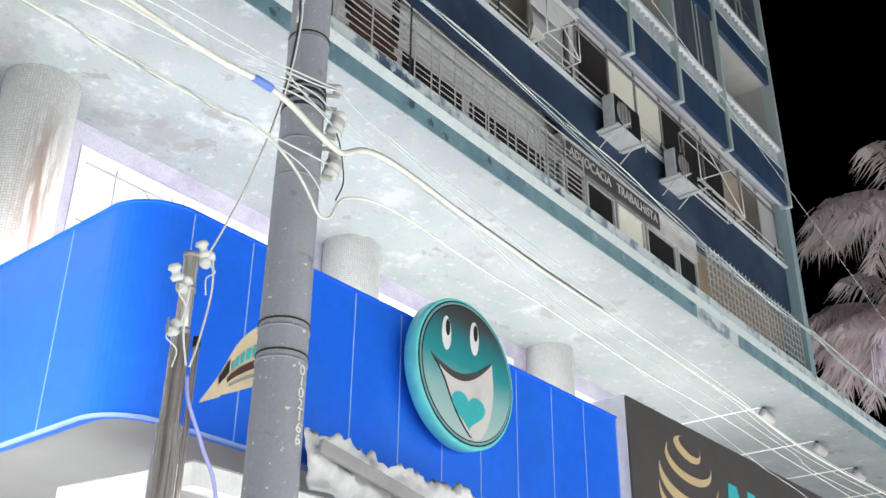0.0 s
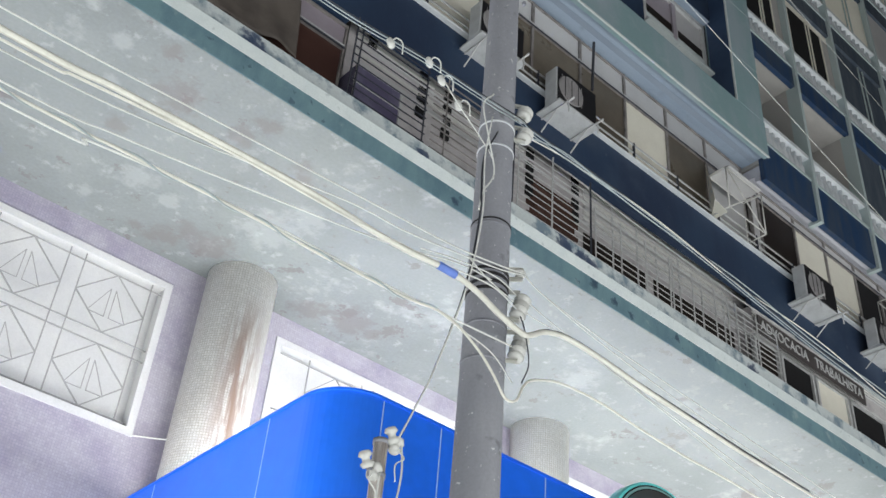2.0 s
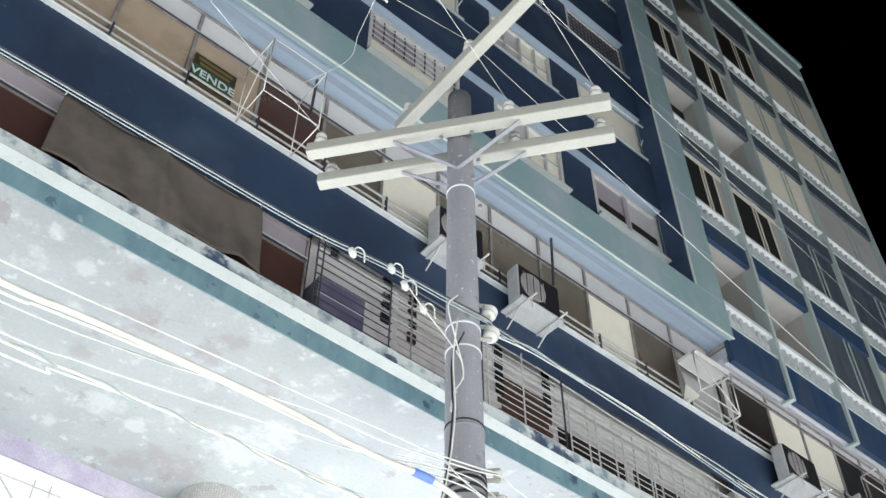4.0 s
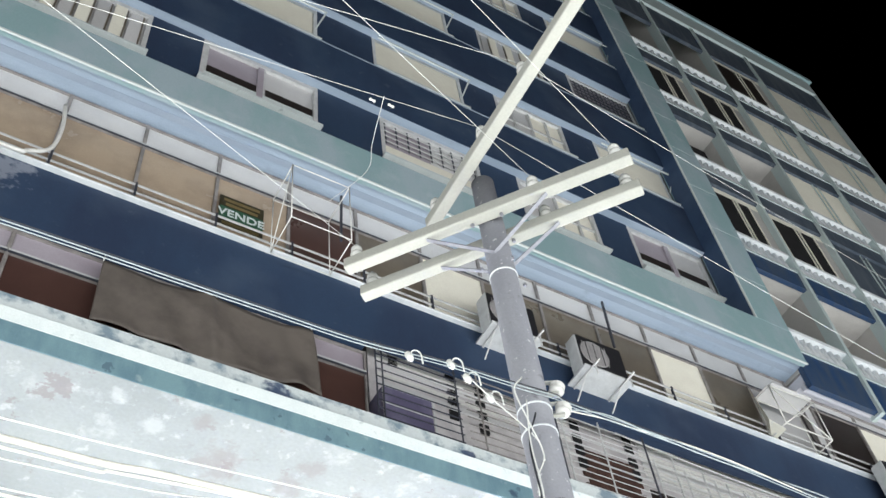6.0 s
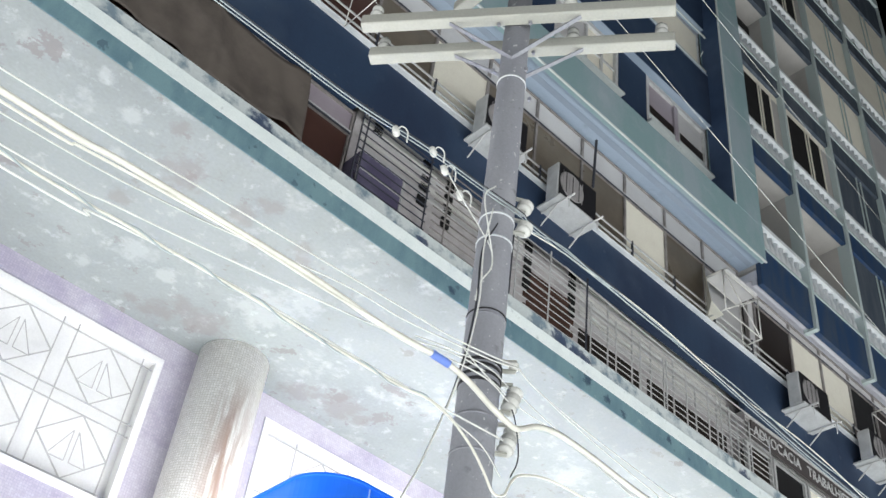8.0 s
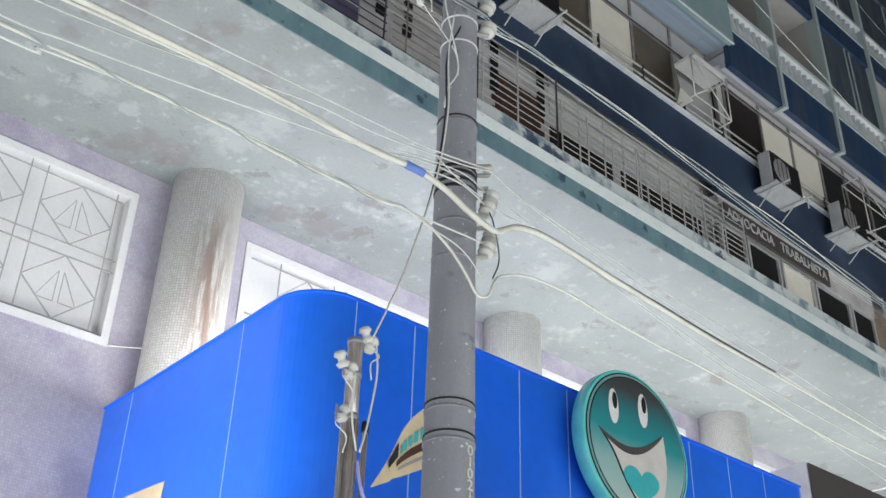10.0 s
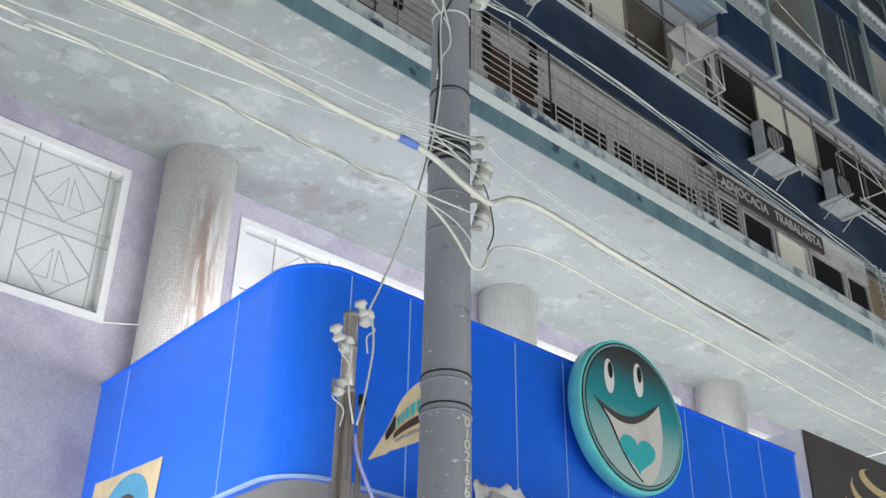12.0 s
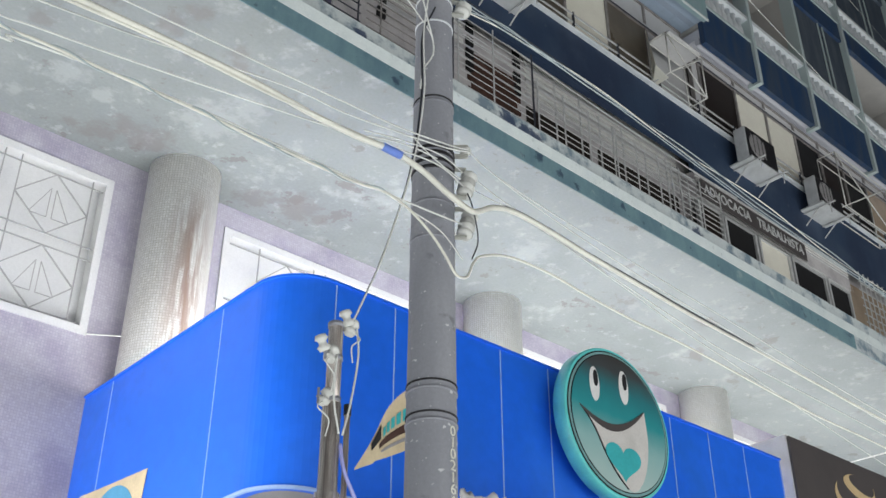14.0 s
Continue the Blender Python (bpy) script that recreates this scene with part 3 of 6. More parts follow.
def ribbon(bm, inner, outer, z0, z1):
    r = [[bm.verts.new((*p, z)) for p in line] for line, z in ((outer, z0), (outer, z1), (inner, z1), (inner, z0))]
    for k in range(len(inner) - 1):
        for i in range(4):
            bm.faces.new((r[i][k], r[i][k + 1], r[(i + 1) % 4][k + 1], r[(i + 1) % 4][k]))
    bm.faces.new([q[0] for q in r])
    bm.faces.new([q[-1] for q in r][::-1])


band = thing("shop_sign_band", "glossy blue panelled shop fascia with a rounded corner", "sign")
bm = bmesh.new()
ribbon(bm, sign_outline(-0.12), sign_outline(), Z_B0, Z_B1)
part("panel", bm, BLUE, band)
bm = bmesh.new()
ribbon(bm, sign_outline(-0.02), sign_outline(0.02), Z_B1 - 0.008, Z_B1 + 0.012)
part("top_trim", bm, BLUE, band, "thin dark blue top trim")
bm = bmesh.new()
ribbon(bm, sign_outline(-0.02), sign_outline(0.015), Z_B0 - 0.02, Z_B0 + 0.004)
part("bottom_trim", bm, SEAM, band, "pale blue bottom trim")
for x in (4.69, 5.34, 6.64, 7.30, 7.95, 8.58, 9.23, 9.92, 10.6, 11.34):
    slab("seam", x - 0.006, x + 0.006, Y_B - 0.003, Y_B + 0.01, Z_B0, Z_B1 - 0.02, SEAM, band)
for y in (7.71, 9.83):
    slab("seam", X_B - 0.003, X_B + 0.01, y - 0.006, y + 0.006, Z_B0, Z_B1 - 0.02, SEAM, band)
# underside of the band
bm = bmesh.new()
inner = sign_outline(-0.12)
lo = [bm.verts.new((*p, Z_B0 + 0.05)) for p in inner] + [bm.verts.new((X_BE, Y_WALL, Z_B0 + 0.05))]
hi = [bm.verts.new((v.co.x, v.co.y, Z_B0 + 0.09)) for v in lo]
bm.faces.new(lo)
bm.faces.new(hi[::-1])
for k in range(len(lo)):
    j = (k + 1) % len(lo)
    bm.faces.new((lo[k], lo[j], hi[j], hi[k]))
part("underside", bm, UNDER, band, "pale grey underside panel")

# ---- upper building ----
building = thing("apartment_building", "navy and grey-green apartment block with framed upper storeys", "building")


def glazed_strip(x0, x1, y, z0, z1, parent, step, mats, z_tr, mat_top):
    """A run of framed panes with transoms above."""
    n = max(1, round((x1 - x0) / step))
    for k in range(n):
        a, b = x0 + (x1 - x0) * k / n, x0 + (x1 - x0) * (k + 1) / n
        w = new("window")
        w.parent = parent
        bm = bmesh.new()
        for i, p in enumerate(((a, a + 0.022, z0, z1), (b - 0.022, b, z0, z1), (a, b, z0, z0 + 0.04), (a, b, z1 - 0.04, z1), (a, b, z_tr - 0.02, z_tr + 0.02))):
            box(bm, p[0], p[1], y - (0.03 if i < 2 else 0.026), y + (0.04 if i < 2 else 0.036), p[2] + (0.0 if i < 2 else 0.003), p[3] - (0 if i < 2 else 0.003))
        part("window_frame", bm, MULLION, w)
        slab("transom_bar", a + 0.004, b - 0.004, y - 0.042, y - 0.031, z_tr - 0.022, z_tr + 0.006, DARKRAIL, w, "dark transom line")
        slab("transom_cap", a + 0.004, b - 0.004, y - 0.042, y - 0.031, z_tr + 0.008, z_tr + 0.035, RAIL, w)
        slab("pane", a + 0.025, b - 0.025, y, y + 0.012, z0 + 0.04, z_tr - 0.03, mats[k % len(mats)], w)
        slab("transom_pane", a + 0.025, b - 0.025, y, y + 0.012, z_tr + 0.03, z1 - 0.04, mat_top, w)


# strip storey
for x0, x1, z0 in ((X_LEFT, 4.2, 11.34), (4.2, 12.1, 11.46), (12.1, X_END, Z_CEIL)):
    slab("spandrel", x0, x1, Y_WIN - 0.12, Y_WIN - 0.02, z0, 12.43, NAVY, building, "navy rendered spandrel")
slab("sill", X_LEFT, X_END, Y_WIN - 0.2, Y_WIN + 0.1, 12.43, 12.465, BALUSTER, building, "pale window sill", 0.01)
B, C, R_, K, D, T_ = BROWN_GLASS, CREAM, RED_GLASS, BLACK, DARK_TAN, TRANSOM
glazed_strip(-10.13, 12.42, Y_WIN, 12.5, 14.38, building, 1.025, [B] * 13 + [R_, D, C, D, D, D, C, D, T_], 13.86, TRANSOM)
for x0, x1, mats in ((12.5, 12.75, [T_]), (12.75, 13.83, [DARKBROWN]), (13.83, 15.78, [C, C]), (15.78, 18.4, [K, DARKBROWN, K]), (18.4, 20.15, [B, D]), (20.15, X_END - 0.05, [T_])):
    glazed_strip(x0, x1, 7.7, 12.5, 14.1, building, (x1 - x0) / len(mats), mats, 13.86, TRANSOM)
slab("strip_soffit", X_LEFT, 12.5, Y_EDGE + 0.09, 12, 14.42, 14.5, PERI, building, "periwinkle underside of the projecting frame")
# flat darker strip: the groove's shade is put into its colour
slab("groove_strip", X_LEFT, 12.46, 7.45, 7.55, 14.412, 14.418, GROOVE_SHADE, building, "darker strip for the groove shade")
Y_G = Y_EDGE + 0.12
slab("head_beam", 12.51, X_END, Y_G + 0.1, Y_WIN + 0.3, 14.105, 14.3, LAVENDER, building, "pale underside beam")
slab("head_ledge", 12.51, X_END, Y_G + 0.12, Y_G + 0.2, 13.98, 14.104, LAVENDER, building, "pale ledge under the balconies")

# mezzanine balcony
slab("balcony_ceiling", X_LEFT, X_END, Y_WIN + 0.202, 12, 11.86, 11.9, LAVENDER, building, "pale lavender balcony ceiling")
glazed_strip(-9.68, 4.22, Y_WIN - 0.05, 9.5, Z_CEIL - 0.025, building, 1.39, [RED_GLASS], 10.89, GREYLAV)
slab("balcony_wall", 4.4, X_END, 7.95, 8.1, 9.46, 11.855, MORTAR, building, "grey balcony back wall")

# framed upper wall
PX0, PX1, Z_ROOF = 11.73, 12.5, 31.9
slab("frame_beam", X_LEFT, PX1, Y_EDGE, Y_EDGE + 0.1, 14.36, 15.17, FRAME, building, "grey-green beam of the projecting frame")
slab("drip_edge", X_LEFT, PX1, Y_EDGE - 0.012, Y_EDGE + 0.016, 14.325, 14.358, STRIPE, building, "white drip edge")
slab("frame_post", PX0, PX1, Y_EDGE, Y_EDGE + 0.5, 15.172, Z_ROOF, FRAME, building, "grey-green post of the projecting frame", 0.01)
slab("post_trim", PX0 - 0.028, PX0, Y_EDGE - 0.012, Y_EDGE + 0.02, 15.172, Z_ROOF - 0.7, STRIPE, building, "thin white edge of the post")
slab("post_return", PX0 - 0.02, PX0 - 0.002, Y_EDGE + 0.022, Y_NAVY + 0.1, 15.172, Z_ROOF - 0.7, NAVY_PALE, building, "blue inner face of the post")
for k in range(11):
    slab("post_joint", PX0 + 0.01, PX1 - 0.01, Y_EDGE - 0.003, Y_EDGE + 0.01, 16.4 + 1.5 * k, 16.412 + 1.5 * k, GRID, building)
slab("frame_ledge", X_LEFT, PX0 - 0.03, Y_EDGE + 0.102, Y_NAVY + 0.14, 14.5, 15.165, FRAME, building)
slab("frame_top", X_LEFT, PX0, Y_EDGE, Y_EDGE + 0.5, Z_ROOF - 0.7, Z_ROOF, FRAME, building, "", 0.01)

WCOL = [(-9.6, -7.8), (-6.7, -4.9), (-3.9, -2.1), (-1.1, 0.83), (1.66, 3.62), (4.76, 6.69), (7.49, 9.13), (9.92, 11.71)]
WROW = [(15.95 + STOREY * j, 17.46 + STOREY * j) for j in range(5)]
Y_REC = Y_NAVY + 0.15
bands = [a[1] for a in WROW]
for j, z0 in enumerate(bands):
    z1 = WROW[j + 1][0] if j < 4 else Z_ROOF - 0.7
    slab("wall", X_LEFT, PX0 - 0.03, Y_NAVY, Y_NAVY + 0.3, z0, z1, NAVY, building, "navy rendered wall band")
    slab("band_soffit", X_LEFT, PX0 - 0.03, Y_NAVY + 0.012, Y_REC + 0.1, z0 - 0.012, z0 - 0.001, PERI, building, "pale underside of the wall band")
    slab("band_edge", X_LEFT, PX0 - 0.03, Y_NAVY - 0.006, Y_NAVY + 0.05, z1 - 0.035, z1 + 0.004, PERI, building, "faint pale edge of the wall band") if j < 4 else None
for j, (z0, z1) in enumerate(WROW):
    xs = X_LEFT
    for a, b in WCOL + [(PX0 - 0.031, 0)]:
        slab("pier", xs, a, Y_REC, Y_REC + 0.15, z0 - (0.8 if j == 0 else 0.02), z1 - 0.014, NAVY, building, "dark navy pier between windows")
        xs = b


def small_window(a, b, z0, z1, kind):
    """Recessed window: two sliding panes, a drawn blind, a shutter of slats, barred panes or a mesh grille."""
    w = new("window")
    w.parent = building
    y, m = Y_REC + 0.05, (a + b) / 2
    left, right = {"panes": (GREYLAV, TRANSOM), "blind": (CREAM, CREAM), "slats": (TRANSOM, TRANSOM), "bars": (TRANSOM, CREAM), "mesh": (GREYLAV, GREYLAV), "louvre": (GREYLAV, TRANSOM)}[kind]
    bm = bmesh.new()
    for i, p in enumerate(((a, a + 0.07, z0, z1), (b - 0.07, b, z0, z1), (a, b, z0, z0 + 0.07), (a, b, z1 - 0.11, z1))):
        e = 0.004 if i > 1 else 0.0
        box(bm, p[0], p[1], y - 0.05 + e, y + 0.05 - e, p[2] + e, p[3] - e)
    part("window_frame", bm, BALUSTER if kind == "blind" else RAIL, w)
    slab("pane", a + 0.03, m, y + 0.01, y + 0.02, z0 + 0.03, z1 - 0.05, left, w)
    slab("pane", m, b - 0.03, y + 0.014, y + 0.024, z0 + 0.03, z1 - 0.05, right, w)
    slab("sill", a - 0.03, b + 0.03, Y_NAVY + 0.02, y + 0.04, z0 - 0.05, z0 - 0.004, STRIPE, w, "pale sill")
    if kind == "panes":
        slab("meeting_stile", m - 0.05, m + 0.05, y - 0.035, y + 0.005, z0 + 0.07, z1 - 0.11, GREYLAV, w)
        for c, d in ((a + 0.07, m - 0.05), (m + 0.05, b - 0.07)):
            # the gap's darkness is a near-black sheet laid over the pane
            slab("gap_sheet", c, d, y - 0.004, y + 0.006, z0 + 0.40, z0 + 0.64, DARKBROWN, w, "near-black sheet for the dark window gap")
            slab("rail", c, d, y - 0.03, y + 0.004, z0 + 0.30, z0 + 0.38, STRIPE, w)
            slab("jamb", c, c + 0.035, y - 0.03, y + 0.004, z0 + 0.385, z1 - 0.115, RAIL, w)
    elif kind == "slats":
        for q in range(7):
            xq = a + 0.1 + (b - a - 0.2) * (q + 0.5) / 7
            slab("slat", xq - 0.1, xq + 0.08, y - 0.04 - 0.03 * (q % 2), y - 0.03 - 0.03 * (q % 2), z0 + 0.08, z1 - 0.16, CREAM if q % 2 else TRANSOM, w)
            slab("slat_gap", xq + 0.085, xq + 0.11, y - 0.04, y - 0.03, z0 + 0.08, z1 - 0.16, DARK_TAN, w)
    elif kind == "bars":
        for q in range(1, 4):
            xq = a + (b - a) * q / 4
            slab("glazing_bar", xq - 0.025, xq + 0.025, y - 0.03, y + 0.005, z0 + 0.07, z1 - 0.11, RAIL, w)
        slab("rail", a + 0.07, b - 0.07, y - 0.026, y + 0.002, z0 + 0.62, z0 + 0.67, RAIL, w)
    elif kind in ("mesh", "louvre"):
        for q in range(14 if kind == "mesh" else 9):
            xq = a + 0.1 + (b - a - 0.2) * q / (13 if kind == "mesh" else 8)
            slab("bar", xq - 0.014, xq + 0.014, y - 0.03, y - 0.02, z0 + 0.5 * (kind == "louvre") + 0.08, z1 - 0.12, DARKRAIL, w)
        for q in range(7 if kind == "mesh" else 4):
            zq = z1 - 0.2 - q * 0.16
            slab("crossbar", a + 0.07, b - 0.07, y - 0.034, y - 0.021, zq - 0.014, zq + 0.014, DARKRAIL if kind == "mesh" else RAIL, w)
        if kind == "louvre":
            slab("lower_panel", a + 0.07, b - 0.07, y - 0.025, y + 0.002, z0 + 0.07, z0 + 0.5, CREAM, w, "pale lower panel")
    elif kind == "blind":
        slab("blind", a + 0.06, b - 0.1, y - 0.06, y - 0.045, z0 + 0.03, z1 - 0.16, CREAM, w, "cream roller blind")
        slab("blind_rail", a + 0.05, b + 0.12, Y_NAVY - 0.03, Y_NAVY - 0.005, z1 - 0.3, z1 - 0.26, STRIPE, w, "pale bracket bar")
        bm = bmesh.new()
        bar(bm, (b + 0.1, Y_NAVY - 0.02, z1 - 0.3), (b - 0.04, Y_NAVY + 0.1, z0 + 0.5), 0.022, 0.022)
        part("blind_strut", bm, STRIPE, w)


KINDS = ("panes", "bars", "panes", "slats", "panes", "louvre", "bars", "panes",
         "blind", "panes", "bars", "panes", "blind", "blind", "bars", "blind",
         "bars", "panes", "blind", "bars", "panes", "blind", "slats", "mesh",
         "panes", "blind", "panes", "bars", "blind", "panes", "bars", "blind",
         "blind", "bars", "panes", "panes", "bars", "blind", "panes", "bars")
for j, (z0, z1) in enumerate(WROW):
    for k, (a, b) in enumerate(WCOL):
        small_window(a, b, z0 + 0.16, z1 - 0.02, KINDS[8 * j + k])

# balcony grid
bm = bmesh.new()
lathe(bm, (0, 0, 0), (0, 0, 1), [(0, 0.05), (0.08, 0.07), (0.2, 0.075), (0.34, 0.045), (0.48, 0.06)], 8)
BALUSTER_MESH = mesh_of("baluster", bm, BALUSTER)
XG = [PX1, 14.1, 16.0, 18.15, X_END]
slab("back_wall", PX1, X_END, 8.9, 9.1, 14.1, Z_ROOF, GREYWALL, building, "taupe balcony back wall")
for x in XG[1:]:
    slab("mullion", x - 0.045, x + 0.045, Y_G - 0.06, Y_G + 0.2, 13.9, Z_ROOF - 0.2, GRID, building)
    slab("partition", x - 0.036, x + 0.036, Y_G + 0.2, 8.9, 14.2, Z_ROOF - 0.2, GREYWALL, building)
# the SLATE entries close dark bays with a flat sheet
GLAZED = {(0, 1): BLACK, (1, 1): BLACK, (0, 3): BLACK, (1, 3): BLACK, (2, 4): DARKBROWN, (3, 4): CREAM, (2, 2): CREAM, (2, 3): CREAM, (3, 3): CREAM, (3, 2): TRANSOM, (2, 1): SLATE, (3, 1): SLATE, (2, 0): SLATE}
ROW = 2.975
for j in range(5):
    zt = 14.88 + ROW * j
    for i, (a, b) in enumerate(zip(XG, XG[1:])):
        bal = new("balcony")
        bal.parent = building
        low = zt - (0.93 if j == 0 else 0.55)
        a1, b1 = a + (0.045 if i else 0.01), b - 0.045
        slab("floor_slab", a1, b1, Y_G + 0.1, 8.9, low + (0.4 if j == 0 else 0.02), low + (0.5 if j == 0 else 0.16), GREYWALL, bal)
        slab("baluster_panel", a1, b1, Y_G + 0.11, Y_G + 0.13, zt + 0.03, zt + 0.5, BALUSTER, bal)
        slab("spandrel", a1, b1, Y_G, Y_G + 0.1, low, zt - 0.03, NAVY_BRIGHT if j < 2 else SLATE, bal, "deep blue painted spandrel" if j < 2 else "dark slate spandrel")
        slab("curb", a1, b1, Y_G - 0.02, Y_G + 0.12, zt - 0.03, zt + 0.03, GRID, bal)
        slab("top_rail", a1, b1, Y_G - 0.03, Y_G + 0.15, zt + 0.5, zt + 0.58, BALUSTER, bal, "pale balustrade rail")
        slab("hand_rail", a1, b1, Y_G + 0.03, Y_G + 0.06, zt + 0.68, zt + 0.71, GRID, bal)
        n = max(6, round((b - a) / 0.21)) if j < 4 else 6
        for q in range(n):
            post_ob = new("baluster", BALUSTER_MESH)
            post_ob.location = (a + 0.12 + (b - a - 0.24) * (q + 0.5) / n, Y_G + 0.085, zt + 0.02)
            post_ob.parent = bal
        top = zt + ROW - 0.56 if j < 4 else 29.48
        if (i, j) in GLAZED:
            dark = GLAZED[(i, j)] in (BLACK, DARKBROWN)
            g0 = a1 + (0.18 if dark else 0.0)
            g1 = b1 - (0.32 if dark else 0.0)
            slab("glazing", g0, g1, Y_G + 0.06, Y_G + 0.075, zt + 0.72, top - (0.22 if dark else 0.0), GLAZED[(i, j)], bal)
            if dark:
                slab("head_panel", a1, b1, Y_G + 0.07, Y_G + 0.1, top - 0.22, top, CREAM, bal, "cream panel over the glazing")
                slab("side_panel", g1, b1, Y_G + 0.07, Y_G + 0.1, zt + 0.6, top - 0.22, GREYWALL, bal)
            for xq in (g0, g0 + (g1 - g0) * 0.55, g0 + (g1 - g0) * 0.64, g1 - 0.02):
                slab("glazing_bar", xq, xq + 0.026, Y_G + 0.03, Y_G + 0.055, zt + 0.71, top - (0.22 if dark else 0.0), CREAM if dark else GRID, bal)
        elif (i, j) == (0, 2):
            # a solid black sheet paints the darkness of the gap above
            slab("dark_gap", a1, b1, Y_G + 0.5, Y_G + 0.52, top - 0.5, top - 0.05, BLACK, bal, "black sheet for the dark gap over the screen")
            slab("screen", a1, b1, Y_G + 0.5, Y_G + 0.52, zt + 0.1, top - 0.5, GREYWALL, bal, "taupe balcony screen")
slab("top_spandrel", PX1 + 0.01, X_END - 0.05, Y_G, Y_G + 0.1, 29.5, 31.0, SLATE, building, "dark slate parapet band under the roof")
slab("cornice", PX1 + 0.01, X_END, Y_G - 0.08, Y_G + 0.3, 31.0, Z_ROOF - 0.01, GRID, building, "grey-green cornice")
slab("roof", X_LEFT, X_END + 0.2, Y_EDGE - 0.03, 20, Z_ROOF, Z_ROOF + 0.2, FRAME, building, "flat roof slab", 0.01)
slab("end_wall", X_END - 0.02, X_END + 0.25, Y_EDGE + 0.2, 20, 9.46, Z_ROOF - 0.01, FRAME, building, "pale grey-green end wall")
slab("rear_wall", X_LEFT, X_END - 0.03, 19.8, 20, 0, Z_ROOF - 0.01, GREYWALL, building)

# ---- utility pole ----
PX, PY = 3.31, 3.83


def pole_r(z):
    return 0.152 - 0.0062 * z


pole = thing("utility_pole", "grey concrete utility pole with crossarms and insulators", "utility pole", (PX, PY, 0))
bm = bmesh.new()
lathe(bm, (0, 0, -0.1), (0, 0, 1), [(h, pole_r(h)) for h in (0, 1, 2, 3, 4, 5, 6, 7, 8, 9.15)], 40)
part("shaft", bm, CONCRETE, pole)


def arm(p, q, name="crossarm"):
    bm = bmesh.new()
    bar(bm, p, q, 0.10, 0.115)
    return part(name, bm, ARM, pole, "pale concrete crossarm", 0.008)


AZ = 8.44
along = Vector((0.626, -0.78, 0)).normalized()
side = Vector((0.78, 0.626, 0)).normalized()
for s in (-1, 1):
    o = side * s * 0.155 + Vector((0, 0, AZ))
    arm(o - along * 1.2, o + along * 1.2)
arm((-0.2, 0.55, 9.05), (-0.2, -1.95, 9.05))


def insulator(base, parent, h=0.17, r=0.055, axis=(0, 0, 1)):
    bm = bmesh.new()
    prof = [(-0.03, 0.012), (0, 0.014), (0.0, r * 0.7), (0.03, r), (0.05, r), (0.06, r * 0.6), (0.085, r * 0.62), (0.095, r * 0.85), (0.12, r * 0.85), (0.13, r * 0.45), (h - 0.02, r * 0.5), (h, r * 0.3)]
    lathe(bm, base, axis, prof, 14)
    return part("insulator", bm, PORCELAIN, parent, "white ribbed porcelain insulator")


for s in (-1, 1):
    for t in (-1.1, 0.42, 1.1):
        o = side * s * 0.155 + along * t + Vector((0, 0, AZ + 0.06))
        insulator(o, pole)

# ---- galvanised post ----
post = thing("service_post", "shiny brown-grey steel service post with insulators", "post", (2.65, 3.76, 0))
bm = bmesh.new()
lathe(bm, (0, 0, 0), (0, 0, 1), [(0, 0.057), (3.08, 0.057), (3.085, 0.045), (3.5, 0.043)], 24)
part("shaft", bm, CHROME, post)
bm = bmesh.new()
lathe(bm, (0, 0, 3.3), (0, 0, 1), [(0, 0.035), (0.6, 0.035), (0.61, 0.02)], 20)
part("upper_tube", bm, CHROME, post)
for z, a, count in ((3.90, 0.4, 2), (3.73, 2.75, 2), (3.52, 3.1, 1)):
    d = Vector((math.cos(a), -abs(math.sin(a)), 0))
    for k in range(count):
        o = d * (0.058 + 0.012 * k) + Vector((0.004 - 0.02 * k, -0.01 * k, z - 0.035 + 0.035 * k))
        bm = bmesh.new()
        lathe(bm, o, (0.35 - 0.9 * k, -0.1, 1), [(0, 0.012), (0.0, 0.025), (0.02, 0.034), (0.031, 0.02), (0.046, 0.02), (0.057, 0.034), (0.078, 0.025), (0.081, 0.01)], 12)
        part("insulator", bm, PORCELAIN, post, "white porcelain spool insulator")
    bm = bmesh.new()
    lathe(bm, (0, 0, z - 0.012), (0, 0, 1), [(0, 0.0395), (0.024, 0.0395)], 20)
    bar(bm, (0, 0, z), d * 0.085 + Vector((0, 0, z)), 0.022, 0.008)
    bar(bm, d * 0.08 + Vector((0, 0, z - 0.035)), d * 0.08 + Vector((0, 0, z + 0.04)), 0.012, 0.006, (1, 0, 0))
    part("clamp", bm, STEEL, post)
    bm = bmesh.new()
    tube(bm, smooth_path([d * 0.07 + Vector((0, -0.02, z - 0.03)), d * 0.1 + Vector((0, -0.03, z - 0.07)), d * 0.05 + Vector((0, -0.05, z - 0.12)), d * 0.06 + Vector((0, -0.045, z - 0.2))]), 0.0035)
    part("tie_wire", bm, WIRE, post)
bm = bmesh.new()
lathe(bm, (0.075, -0.02, 2.2), (0, 0, 1), [(0, 0.014), (1.26, 0.014)], 10)
part("conduit", bm, CHROME, post)
bm = bmesh.new()
lathe(bm, (0.075, -0.02, 3.46), (0, 0, 1), [(0, 0.019), (0.05, 0.019)], 10)
part("cap", bm, DARKSTRAP, post)
for pts in (((-0.03, -0.06, 3.72), (-0.04, -0.07, 3.5), (0.0, -0.065, 3.34)), ((0.09, -0.04, 3.92), (0.1, -0.05, 3.75), (0.06, -0.06, 3.5), (0.02, -0.065, 3.34))):
    bm = bmesh.new()
    tube(bm, smooth_path(pts), 0.005)
    part("lead_wire", bm, WIRE, post)

